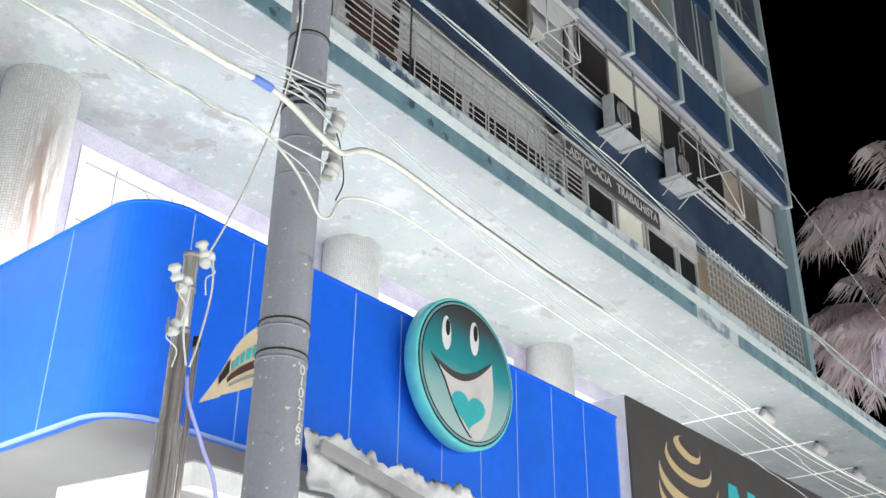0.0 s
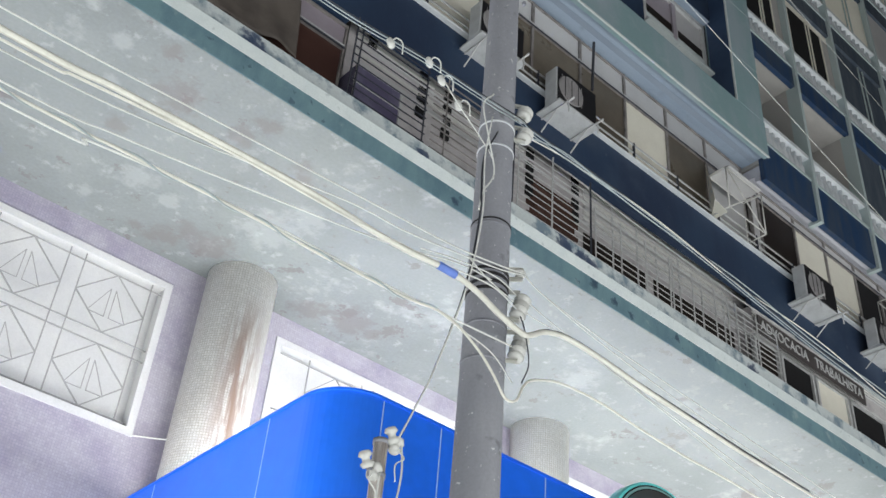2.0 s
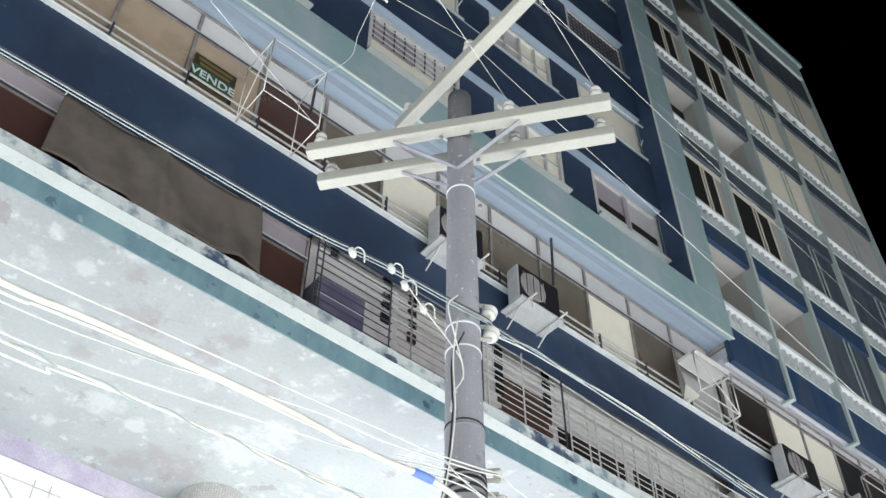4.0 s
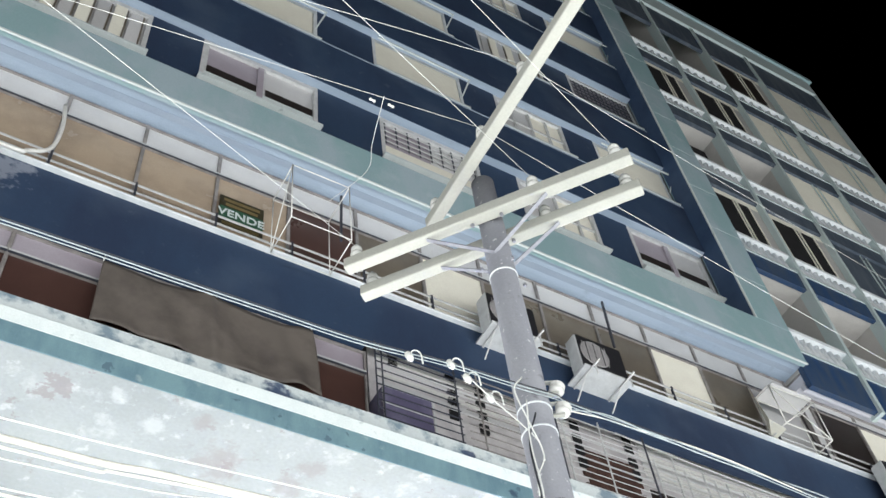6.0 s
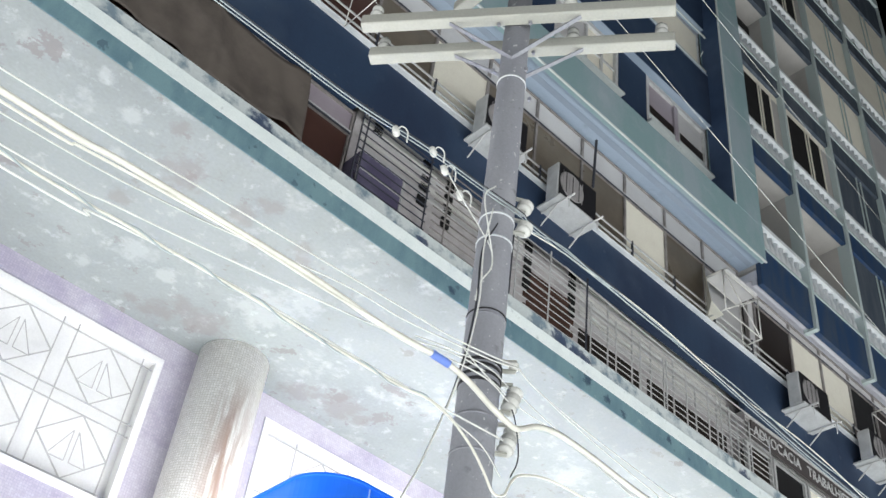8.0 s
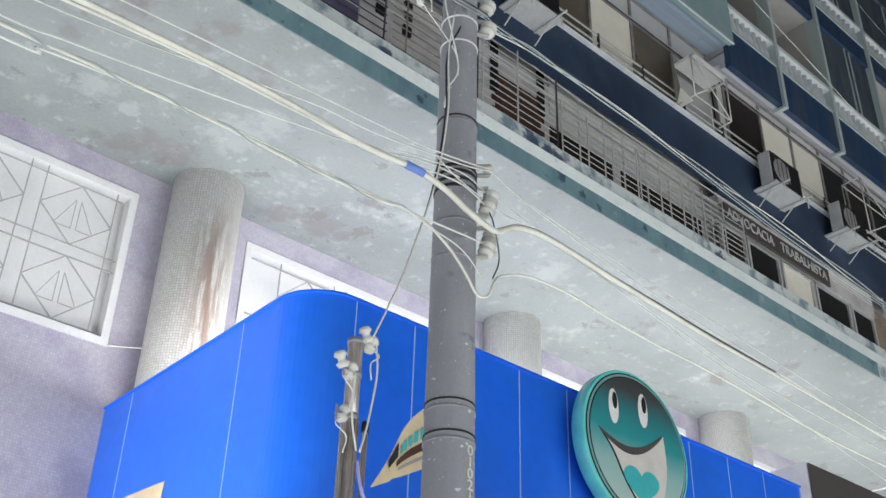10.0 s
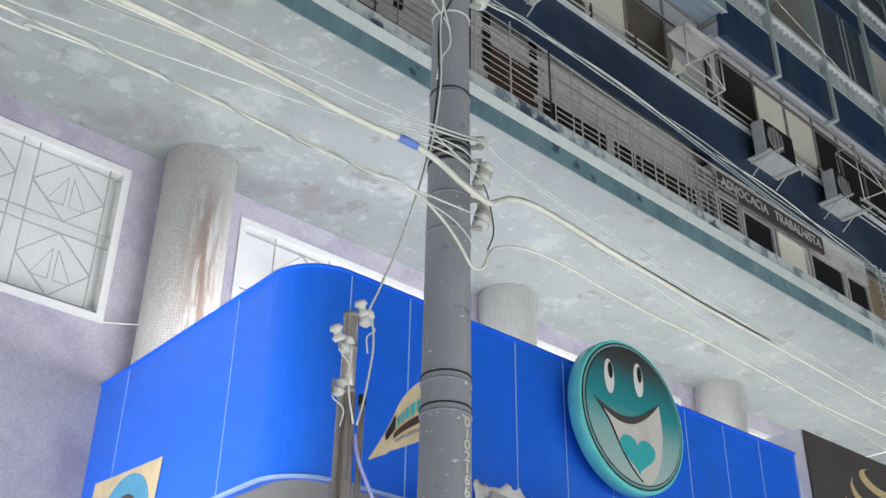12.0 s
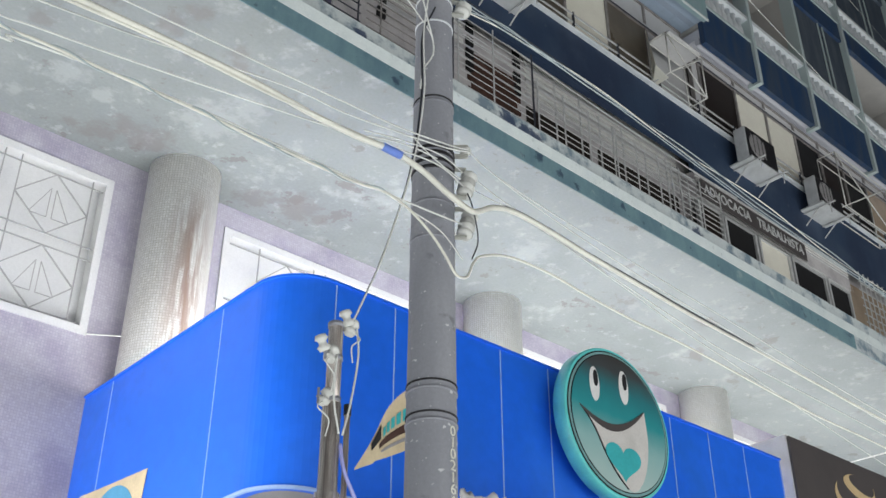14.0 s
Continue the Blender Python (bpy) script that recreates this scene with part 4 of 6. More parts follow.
# ---- pole fittings ----
def band_on(z, mat, h=0.013, r=0.005, name="strap"):
    bm = bmesh.new()
    lathe(bm, (0, 0, z), (0, 0, 1), [(0, pole_r(z) + r), (h, pole_r(z) + r)], 32)
    return part(name, bm, mat, pole)


for z, mat in ((3.575, STEEL), (3.745, STEEL), (4.63, STEEL), (4.86, STEEL), (5.56, STEEL), (6.18, BALUSTER), (6.38, BALUSTER), (7.78, BALUSTER)):
    band_on(z, mat)
for z in (3.615, 3.785, 5.08, 5.13, 5.18, 5.22, 5.59):
    band_on(z, DARKSTRAP, 0.02 if 5 < z < 5.3 else 0.009, 0.0045, "black_strap")


def spool(base, n=2, lean=0.0, k_=1.0):
    """A stack of porcelain spools on a bracket at the pole's side."""
    b = Vector(base)
    prof = [(0, 0.015)]
    for k in range(n):
        o = k * 0.075
        prof += [(o, 0.032), (o + 0.02, 0.043), (o + 0.032, 0.024), (o + 0.046, 0.024), (o + 0.056, 0.044), (o + 0.072, 0.034)]
    prof.append((n * 0.075, 0.012))
    prof = [(h * k_, r * k_) for h, r in prof]
    bm = bmesh.new()
    lathe(bm, b, (lean, 0, 1), prof, 14)
    part("insulator", bm, PORCELAIN, pole, "white porcelain spool insulator")
    for z in (-0.008, n * 0.075 * k_ + 0.006):
        bm = bmesh.new()
        bar(bm, (0, 0, b.z + z), (b.x * 1.08, b.y * 1.08, b.z + z), 0.03, 0.012)
        part("bracket", bm, ARM, pole)


spool((0.135, -0.11, 4.97), 2, 0.3, 1.15)
spool((0.135, -0.11, 4.70), 2, 0.3, 1.15)
spool((0.15, -0.08, 6.56), 1, 0.3, 1.25)
spool((0.15, -0.09, 6.36), 1, 0.3, 1.25)
spool((0.135, -0.13, 5.24), 1, 0.0, 0.7)

for s in (-1, 1):
    for e in (-1, 1):
        bm = bmesh.new()
        bar(bm, side * s * 0.155 + along * e * 0.52 + Vector((0, 0, AZ - 0.04)), side * s * 0.11 + Vector((0, 0, 7.98)), 0.035, 0.008)
        part("brace", bm, STEEL, pole, "flat steel brace")
for s in (-1, 1):
    for e in (-1, 1):
        p = side * s * 0.14 + along * e * 0.12
        for z in (7.78, AZ - 0.1):
            bm = bmesh.new()
            lathe(bm, p + Vector((0, 0, z)), (0, 0, 1), [(0, 0.012), (0.018, 0.017), (0.03, 0.016), (0.036, 0.008)], 6)
            part("bolt", bm, STEEL, pole)
for y in (0.42, -0.37, -1.02, -1.75):
    insulator((-0.2, y, 9.11), pole)
# digits painted down the shaft
for k, ch in enumerate("0102166"):
    me = text_mesh(ch, 0.074, 0.002)
    me.materials.append(CABLE)
    ob = new("painted_digit", me)
    z = 3.53 - 0.0585 * k
    d = Vector((0.08, -1, 0)).normalized()
    d.rotate(Euler((0, 0, radians(8))))
    ob.matrix_world = Matrix.Translation(d * (pole_r(z) + 0.001) + Vector((0, 0, z))) @ pose(0, 0, 0, 90, 0, math.degrees(math.atan2(d.y, d.x)) + 90) @ Matrix.Diagonal((1.3, 1, 1, 1))
    ob.parent = pole
    ob["label"] = "white painted digit"

# ---- overhead lines ----
def line(name, label, pts, r, mat, category="cable", n=8, smooth=True, thin=None):
    """A cable through points; past x = thin it tapers to half its thickness, where its mates leave it."""
    bm = bmesh.new()
    run = smooth_path(pts, n) if smooth else pts
    tube(bm, run, r, 8, True, [r * (1 - 0.5 * min(max((p[0] - thin) / 2.0, 0.0), 1.0)) for p in run] if thin else None)
    return tagged(part(name, bm, mat), label, category, "overhead lines")


thick = line("trunk_cable", "thick pale telecom cable passing the pole", [(-9, 3.7, 5.3), (-2, 3.7, 4.95), (0.402, 3.7, 4.938), (0.935, 3.7, 4.968), (1.534, 3.7, 4.995), (2.029, 3.7, 5.008), (2.4, 3.7, 4.99), (2.631, 3.66, 4.955), (2.849, 3.62, 4.94), (3.04, 3.6, 4.89), (3.19, 3.58, 4.81), (3.36, 3.58, 4.77), (3.47, 3.62, 4.83), (3.64, 3.68, 4.955), (3.837, 3.7, 5.014), (4.124, 3.7, 5.005), (4.465, 3.7, 4.972), (4.903, 3.7, 4.942), (5.48, 3.7, 4.905), (6.115, 3.7, 4.882), (8.2, 3.7, 4.80), (11.6, 3.7, 4.72), (24, 3.75, 5.4)], 0.0165, CABLE, thin=4.4)
bm = bmesh.new()
tube(bm, [(2.79, 3.63, 4.947), (2.90, 3.612, 4.93)], 0.023, 10)
part("tape", bm, TAPE, thick, "blue tape wrap")
bm = bmesh.new()
tube(bm, smooth_path([(3.52, 3.64, 4.878), (3.64, 3.675, 4.966), (3.837, 3.695, 5.027), (4.124, 3.695, 5.018), (4.465, 3.695, 4.985), (4.903, 3.695, 4.96), (5.48, 3.695, 4.923), (6.2, 3.695, 4.896)]), 0.006, 6)
part("messenger", bm, DARKWIRE, thick, "dark messenger strand on top of the cable")
line("trunk_cable", "pale cable lashed beside the trunk cable", [(-9, 3.72, 5.15), (-2, 3.72, 4.9), (0.422, 3.72, 4.905), (0.75, 3.72, 4.928), (1.1, 3.71, 4.953), (1.6, 3.7, 4.978), (2.2, 3.7, 4.985), (2.86, 3.64, 4.97)], 0.007, CABLE)
line("twisted_cable", "twisted pale drop cable looping under the pole", [(-9, 3.7, 4.9), (-3, 3.7, 4.62), (0.508, 3.7, 4.65), (1.029, 3.7, 4.665), (1.761, 3.7, 4.688), (2.122, 3.7, 4.682), (2.255, 3.7, 4.694), (2.471, 3.69, 4.688), (2.685, 3.66, 4.675), (2.8, 3.63, 4.67), (2.92, 3.59, 4.61), (3.06, 3.57, 4.51), (3.17, 3.57, 4.41), (3.236, 3.57, 4.33), (3.29, 3.58, 4.325), (3.36, 3.6, 4.37), (3.43, 3.63, 4.49), (3.55, 3.68, 4.6), (3.8, 3.72, 4.706), (4.128, 3.72, 4.722), (4.462, 3.72, 4.692), (4.892, 3.72, 4.668), (5.463, 3.72, 4.66), (6.96, 3.8, 4.65), (8.09, 3.8, 4.64), (10.11, 3.8, 4.57), (14, 3.8, 4.6), (24, 3.75, 5.4)], 0.0072, CABLE, thin=7.5)
coil = []
for p in smooth_path([(0.3, 3.7, 4.645), (1.029, 3.7, 4.665), (1.761, 3.7, 4.688), (2.122, 3.7, 4.682), (2.255, 3.7, 4.694), (2.471, 3.69, 4.688), (2.685, 3.66, 4.675), (2.8, 3.63, 4.67)], 14):
    coil.append((p.x, p.y + 0.011 * math.cos(p.x * 19), p.z + 0.012 * math.sin(p.x * 19)))
line("twisted_cable", "second pale strand wound round the twisted drop cable", coil, 0.005, GREYCABLE, n=2)
line("twisted_cable", "thin messenger wire beside the twisted cable", [(-9, 3.72, 4.75), (-3, 3.72, 4.56), (0.535, 3.72, 4.601), (0.9, 3.72, 4.642), (1.3, 3.71, 4.678), (1.8, 3.7, 4.702), (2.3, 3.7, 4.71), (2.846, 3.66, 4.692), (3.442, 3.72, 4.774)], 0.005, WIRE)
for name, pts, r in (
    ("service_wire", [(-9, 3.8, 5.4), (-2, 3.8, 5.1), (0.372, 3.8, 5.14), (1.385, 3.8, 5.196), (2.243, 3.8, 5.245), (2.6, 3.74, 5.21), (2.92, 3.66, 5.155), (3.25, 3.64, 5.19), (3.45, 3.67, 5.262)], 0.0044),
    ("service_wire", [(-9, 3.8, 5.2), (-2, 3.8, 4.86), (0.452, 3.8, 4.922), (1.283, 3.8, 5.0), (2.253, 3.8, 5.172), (2.632, 3.76, 5.16), (2.92, 3.66, 5.12), (3.25, 3.64, 5.165), (3.45, 3.67, 5.25)], 0.0044),
    ("service_wire", [(-9, 3.78, 5), (-2, 3.78, 4.7), (0.506, 3.78, 4.752), (1.032, 3.78, 4.798), (1.766, 3.78, 4.908), (2.595, 3.76, 5.035), (3.0, 3.7, 5.1), (3.47, 3.76, 5.17)], 0.0044),
    ("service_wire", [(3.45, 3.67, 5.262), (3.56, 3.74, 5.30), (3.757, 3.8, 5.31), (4.245, 3.8, 5.246), (5.055, 3.8, 5.184), (5.653, 3.8, 5.138), (6.312, 3.8, 5.09), (8.2, 3.8, 4.95), (11.6, 3.8, 4.82), (24, 3.8, 5.45)], 0.003),
    ("service_wire", [(3.45, 3.67, 5.25), (3.6, 3.75, 5.29), (3.923, 3.8, 5.27), (4.243, 3.8, 5.211), (4.595, 3.8, 5.161), (5.045, 3.8, 5.108), (5.395, 3.8, 5.072), (5.959, 3.8, 5.03), (8.2, 3.8, 4.87), (11.6, 3.8, 4.74), (24, 3.8, 5.42)], 0.003),
    ("service_wire", [(3.44, 3.74, 5.146), (3.578, 3.76, 5.158), (3.76, 3.76, 5.116), (3.995, 3.74, 5.056), (4.522, 3.75, 4.978), (4.96, 3.75, 4.916), (5.534, 3.75, 4.836), (6.022, 3.75, 4.78), (8.2, 3.78, 4.735), (9.62, 3.8, 4.68), (11.6, 3.8, 4.65), (24, 3.8, 5.35)], 0.003),
    ("service_wire", [(3.44, 3.74, 5.08), (3.622, 3.76, 5.076), (3.948, 3.74, 5.05), (4.521, 3.75, 4.965), (4.957, 3.75, 4.892), (5.406, 3.75, 4.8), (5.883, 3.75, 4.73), (7.0, 3.8, 4.62), (8.5, 3.8, 4.42), (9.5, 3.8, 4.33), (12.5, 3.8, 4.2), (24, 3.8, 5.0)], 0.0026),
    ("lashing_wire", [(3.472, 3.72, 5.022), (3.194, 3.63, 5.007), (2.961, 3.64, 4.997), (2.807, 3.63, 4.959)], 0.0044),
    ("lashing_wire", [(3.452, 3.72, 5.122), (3.203, 3.64, 5.094), (2.928, 3.66, 5.075), (2.699, 3.68, 5.035)], 0.0036),
    ("lashing_wire", [(3.404, 3.7, 5.053), (3.137, 3.62, 5.027), (3.009, 3.64, 5.114)], 0.0036),
    ("lashing_wire", [(2.85, 3.66, 4.69), (2.99, 3.66, 4.66), (3.2, 3.64, 4.6), (3.43, 3.72, 4.55)], 0.0034),
):
    line(name, "pale overhead service wire at the concrete pole", pts, r, WIRE)
line("drop_wire", "dark drop wire from the pole to the steel post", [(2.728, 3.72, 3.951), (2.782, 3.7, 4.116), (2.881, 3.7, 4.382), (3.006, 3.66, 4.918), (3.074, 3.66, 5.465), (3.083, 3.67, 5.906), (3.189, 3.68, 6.212)], 0.006, DARKWIRE)
line("drop_wire", "pale drop wire beside the dark one", [(2.703, 3.7, 3.919), (2.795, 3.69, 4.158), (2.883, 3.69, 4.404), (3.008, 3.65, 4.929), (3.085, 3.65, 5.474), (3.084, 3.66, 5.914), (3.132, 3.67, 6.298)], 0.005, WIRE)
line("drop_wire", "thin pale loose wire at the pole", [(3.417, 3.63, 4.504), (3.494, 3.66, 4.674), (3.455, 3.66, 4.87), (3.443, 3.7, 5.004)], 0.004, DARKWIRE)
line("drop_wire", "loose pale wire hanging down the pole", [(3.14, 3.68, 6.507), (3.045, 3.66, 6.334), (3.104, 3.66, 6.09), (3.18, 3.68, 5.869), (3.093, 3.67, 5.661), (3.065, 3.66, 5.504)], 0.005, WIRE)
line("riser_cable", "lilac cable hanging from the steel post", [(2.678, 3.72, 3.306), (2.694, 3.7, 3.179), (2.792, 3.7, 3.011), (2.901, 3.7, 2.784), (3, 3.75, 2.2)], 0.009, LILAC)
# secondary cable along the street, with splices by the pole
for dz, r, mat in ((0.0, 0.0042, GREYCABLE), (-0.03, 0.0035, GREYCABLE), (0.02, 0.0036, DARKWIRE)):
    line("secondary_cable", "pale secondary cable running along the street past the pole", [(-12, 3.8, 6.9 + dz), (-4, 3.8, 6.5 + dz), (0.5, 3.8, 6.48 + dz), (1.34, 3.8, 6.48 + dz), (2.07, 3.8, 6.485 + dz), (2.65, 3.79, 6.54 + dz), (3.1, 3.72, 6.47 + dz), (3.42, 3.72, 6.49 + dz), (3.62, 3.8, 6.57 + dz), (4.3, 3.8, 6.56 + dz), (4.98, 3.8, 6.53 + dz), (5.55, 3.8, 6.48 + dz), (6.1, 3.8, 6.42 + dz), (7.0, 3.8, 6.34 + dz), (8.4, 3.8, 6.28 + dz), (10.7, 3.8, 6.25 + dz), (12.8, 3.8, 6.18 + dz), (24, 3.8, 6.5)], r, mat)
# two slack pale strands twisted round the secondary cable beyond the pole
for k in range(2):
    pts = [(3.5, 3.79, 6.47)]
    for q in range(1, 29):
        x = 3.6 + 0.26 * q
        z = 6.575 - 0.012 * (x - 3.6) - 0.0105 * (x - 3.6) ** 2 + (0.0004 * (x - 3.6) ** 3 if x > 6 else 0)
        pts.append((x, 3.8 + 0.012 * math.cos(x * 3.1 + 3.14 * k), max(z, 6.26) - 0.014 + 0.02 * math.sin(x * 3.1 + 3.14 * k)))
    line("twisted_strand", "pale flat strand twisted round the secondary cable", pts + [(12.8, 3.8, 6.17)], 0.0045, GREYCABLE if k else CABLE, n=4)
for x, z in ((2.39, 6.49), (2.69, 6.55), (2.80, 6.47), (2.95, 6.36)):
    sp = thing("cable_splice", "white cable splice cover hanging on the secondary cable", "splice", (x, 3.79, z), "cable splices")
    bm = bmesh.new()
    lathe(bm, (-0.02, 0, 0.02), (0.5, 0, -0.8), [(0, 0.008), (0.008, 0.02), (0.05, 0.024), (0.07, 0.014), (0.075, 0.005)], 10)
    part("cover", bm, PORCELAIN, sp)
    bm = bmesh.new()
    tube(bm, smooth_path([(0, 0, 0), (0.03, -0.01, 0.05), (0.07, -0.02, 0.03), (0.08, -0.02, -0.06)]), 0.005)
    part("tail", bm, WIRE, sp)
line("drop_wire", "thin pale wire from a splice down to the pole", [(2.82, 3.78, 6.45), (2.95, 3.76, 6.3), (3.1, 3.74, 6.15), (3.19, 3.71, 6.0), (3.2, 3.705, 5.85)], 0.004, WIRE)

# primary wires on the crossarm insulators and the top arm
def primary(base, left, right):
    p = Vector((PX, PY, 0)) + Vector(base)
    line("primary_wire", "pale bare primary wire tied to the pole's insulator", [p + Vector((-22, 22 * left, 0.9)), p + Vector((-8, 8 * left, 0.0)), p], 0.0024, WIRE, "wire", 3)
    if right is not None:
        line("primary_wire", "pale bare primary wire tied to the pole's insulator", [p, p + Vector((8, 8 * right, 0)), p + Vector((40, 40 * right, 0.1))], 0.0024, WIRE, "wire", 3)


for t, right in ((-1.1, None), (0.42, None), (1.1, None)):
    primary(side * -0.155 + along * t + Vector((0, 0, AZ + 0.22)), -0.353, right)
primary((-0.2, -0.37, 9.27), 0.11, 0.11)
primary((-0.2, -1.02, 9.27), 0.15, None)
line("primary_wire", "pale bare primary wire from the top arm to the facade", [(3.18, 2.81, 9.27), (11.51, 5.03, 13.68), (19.84, 7.24, 18.09)], 0.0024, WIRE, "wire", 3)
line("stay_wire", "thin pale loose wire from the primary to the facade", [(2.26, 3.55, 9.28), (2.5, 4.2, 9.7), (3.0, 5.2, 11.0), (3.1, 6.2, 11.9), (3.3, 6.75, 12.7)], 0.003, WIRE, "wire")
for x, y in ((2.2, 3.62), (2.36, 3.6)):
    bm = bmesh.new()
    lathe(bm, (x - 0.04, y, 9.28), (1, 0.1, 0), [(0, 0.006), (0.01, 0.014), (0.03, 0.009), (0.05, 0.014), (0.06, 0.006)], 8)
    tagged(part("wire_clamp", bm, PORCELAIN), "small white clamp on a primary wire", "clamp", "wire clamps")

# ---- round sign ----
def flat_shape(name, pts, y, mat, parent, label="", depth=0.006):
    """A plate with the outline pts (x, z), its face at y."""
    bm = bmesh.new()
    a = [bm.verts.new((x, y, z)) for x, z in pts]
    b = [bm.verts.new((x, y + depth, z)) for x, z in pts]
    bm.faces.new(a)
    bm.faces.new(b[::-1])
    for k in range(len(a)):
        j = (k + 1) % len(a)
        bm.faces.new((a[k], b[k], b[j], a[j]))
    return part(name, bm, mat, parent, label)


def ellipse(cx, cz, rx, rz, n=40, tilt=0.0):
    out = []
    for k in range(n):
        a = 2 * math.pi * k / n
        x, z = rx * math.cos(a), rz * math.sin(a)
        out.append((cx + x * math.cos(tilt) - z * math.sin(tilt), cz + x * math.sin(tilt) + z * math.cos(tilt)))
    return out


CX, CZ, RS, YS = 8.0, 5.60, 0.79, 6.40
disc = thing("round_sign", "round turquoise sign with plain light and dark shapes", "sign")
bm = bmesh.new()
lathe(bm, (CX, YS, CZ), (0, 1, 0), [(0.0, RS - 0.012), (0.012, RS), (0.15, RS), (0.16, RS - 0.01)], 72)
part("rim", bm, TEALRIM, disc, "pale turquoise sign rim")
bm = bmesh.new()
lathe(bm, (CX, YS + 0.15, CZ), (0, 1, 0), [(0, 0.3), (0.13, 0.3)], 24)
part("mount", bm, STEEL, disc, "steel mounting drum")
flat_shape("outer_ring", ellipse(CX, CZ, RS - 0.035, RS - 0.035, 72), YS - 0.004, BLACK, disc, "thin black ring")
flat_shape("middle_ring", ellipse(CX, CZ, RS - 0.05, RS - 0.05, 72), YS - 0.008, SIGNRING, disc)
flat_shape("inner_ring", ellipse(CX, CZ, RS - 0.075, RS - 0.075, 72), YS - 0.012, BLACK, disc, "thin black ring")
flat_shape("face_panel", ellipse(CX, CZ, RS - 0.085, RS - 0.085, 72), YS - 0.016, SIGNFACE, disc, "turquoise panel fading dark at its top")
for dx, dz in ((-0.35, 0.32), (0.10, 0.40)):
    flat_shape("oval", ellipse(CX + dx, CZ + dz, 0.072, 0.185, 28), YS - 0.020, WHITE, disc, "white oval")
    flat_shape("small_oval", ellipse(CX + dx + 0.018, CZ + dz + 0.065, 0.034, 0.09, 20), YS - 0.024, DARKSTRAP, disc, "small dark oval")
mouth = [(CX - 0.60 + 0.99 * k / 20, CZ + 0.04 - 0.175 * math.sin(math.pi * k / 20) + 0.17 * k / 20) for k in range(21)]
chin = [(p.x + CX, p.z + CZ) for p in smooth_path([(0.39, 0, 0.21), (0.41, 0, -0.1), (0.36, 0, -0.38), (0.26, 0, -0.58), (0.12, 0, -0.69), (-0.03, 0, -0.62), (-0.22, 0, -0.42), (-0.38, 0, -0.16), (-0.50, 0, -0.03), (-0.60, 0, 0.04)], 4)]
flat_shape("rounded_field", mouth + chin[1:-1], YS - 0.022, SIGNWHITE, disc, "off-white rounded field")
edge = chin[18:34]
flat_shape("field_outline", edge + [(x - 0.016, z - 0.006) for x, z in edge[::-1]], YS - 0.0245, DARKSTRAP, disc, "thin dark outline")
arc = [(x, z - 0.075 * math.sin(math.pi * k / 20) ** 0.6) for k, (x, z) in enumerate(mouth)]
flat_shape("crescent", mouth + arc[::-1][1:-1], YS - 0.026, SIGNDARK, disc, "dark crescent stripe")
heart = []
for k in range(40):
    a = 2 * math.pi * k / 40
    heart.append((CX + 0.0 + 0.0165 * 16 * math.sin(a) ** 3, CZ - 0.40 + 0.0130 * (13 * math.cos(a) - 5 * math.cos(2 * a) - 2 * math.cos(3 * a) - math.cos(4 * a))))
flat_shape("heart", heart, YS - 0.026, TEALHEART, disc, "turquoise heart shape")

# ---- dark sign box with tan swooshes ----
box_sign = thing("box_sign", "dark brown sign box with tan curved stripes", "sign")
slab("case", 11.5, 18.6, 6.63, 7.7, 3.9, 6.44, WHITE, box_sign, "white sign casing")
slab("panel", 11.52, 18.58, 6.60, 6.63, 3.92, 6.42, SIGNDARK, box_sign, "dark brown sign panel")


def swoosh(tip, end, outer, inner):
    """A crescent from tip to end between two cubic curves."""
    def bow(c, d, u):
        w = (1 - u) ** 3, 3 * u * (1 - u) ** 2, 3 * u * u * (1 - u), u ** 3
        return tuple(w[0] * tip[k] + w[1] * c[k] + w[2] * d[k] + w[3] * end[k] for k in (0, 1))
    rim = [bow(*outer, q / 24) for q in range(25)]
    hollow = [bow(*inner, q / 24) for q in range(23, 0, -1)]
    flat_shape("swoosh", rim + hollow, 6.592, TAN, box_sign, "tan curved stripe")


swoosh((12.98, 6.25), (13.41, 6.15), ((12.05, 6.13), (13.58, 5.62)), ((12.42, 6.16), (13.5, 5.83)))
swoosh((12.50, 6.06), (13.70, 5.95), ((12.0, 5.6), (13.80, 5.37)), ((12.25, 5.68), (13.7, 5.58)))
swoosh((12.24, 5.74), (13.86, 5.70), ((12.0, 5.15), (13.86, 5.02)), ((12.3, 5.32), (13.75, 5.25)))
swoosh((12.19, 5.47), (13.85, 5.42), ((12.05, 4.85), (13.8, 4.72)), ((12.3, 5.0), (13.7, 4.95)))
swoosh((12.3, 5.1), (13.7, 5.05), ((12.3, 4.55), (13.55, 4.48)), ((12.5, 4.75), (13.5, 4.72)))
for a, b, c, d in ((14.08, 14.21, 14.47, 14.72), (14.80, 14.82, 15.06, 15.2)):
    flat_shape("mark", [(a, 5.2), (d, 5.2), (c, 5.87), (b, 5.88)], 6.592, TEALHEART, box_sign, "plain turquoise shape")

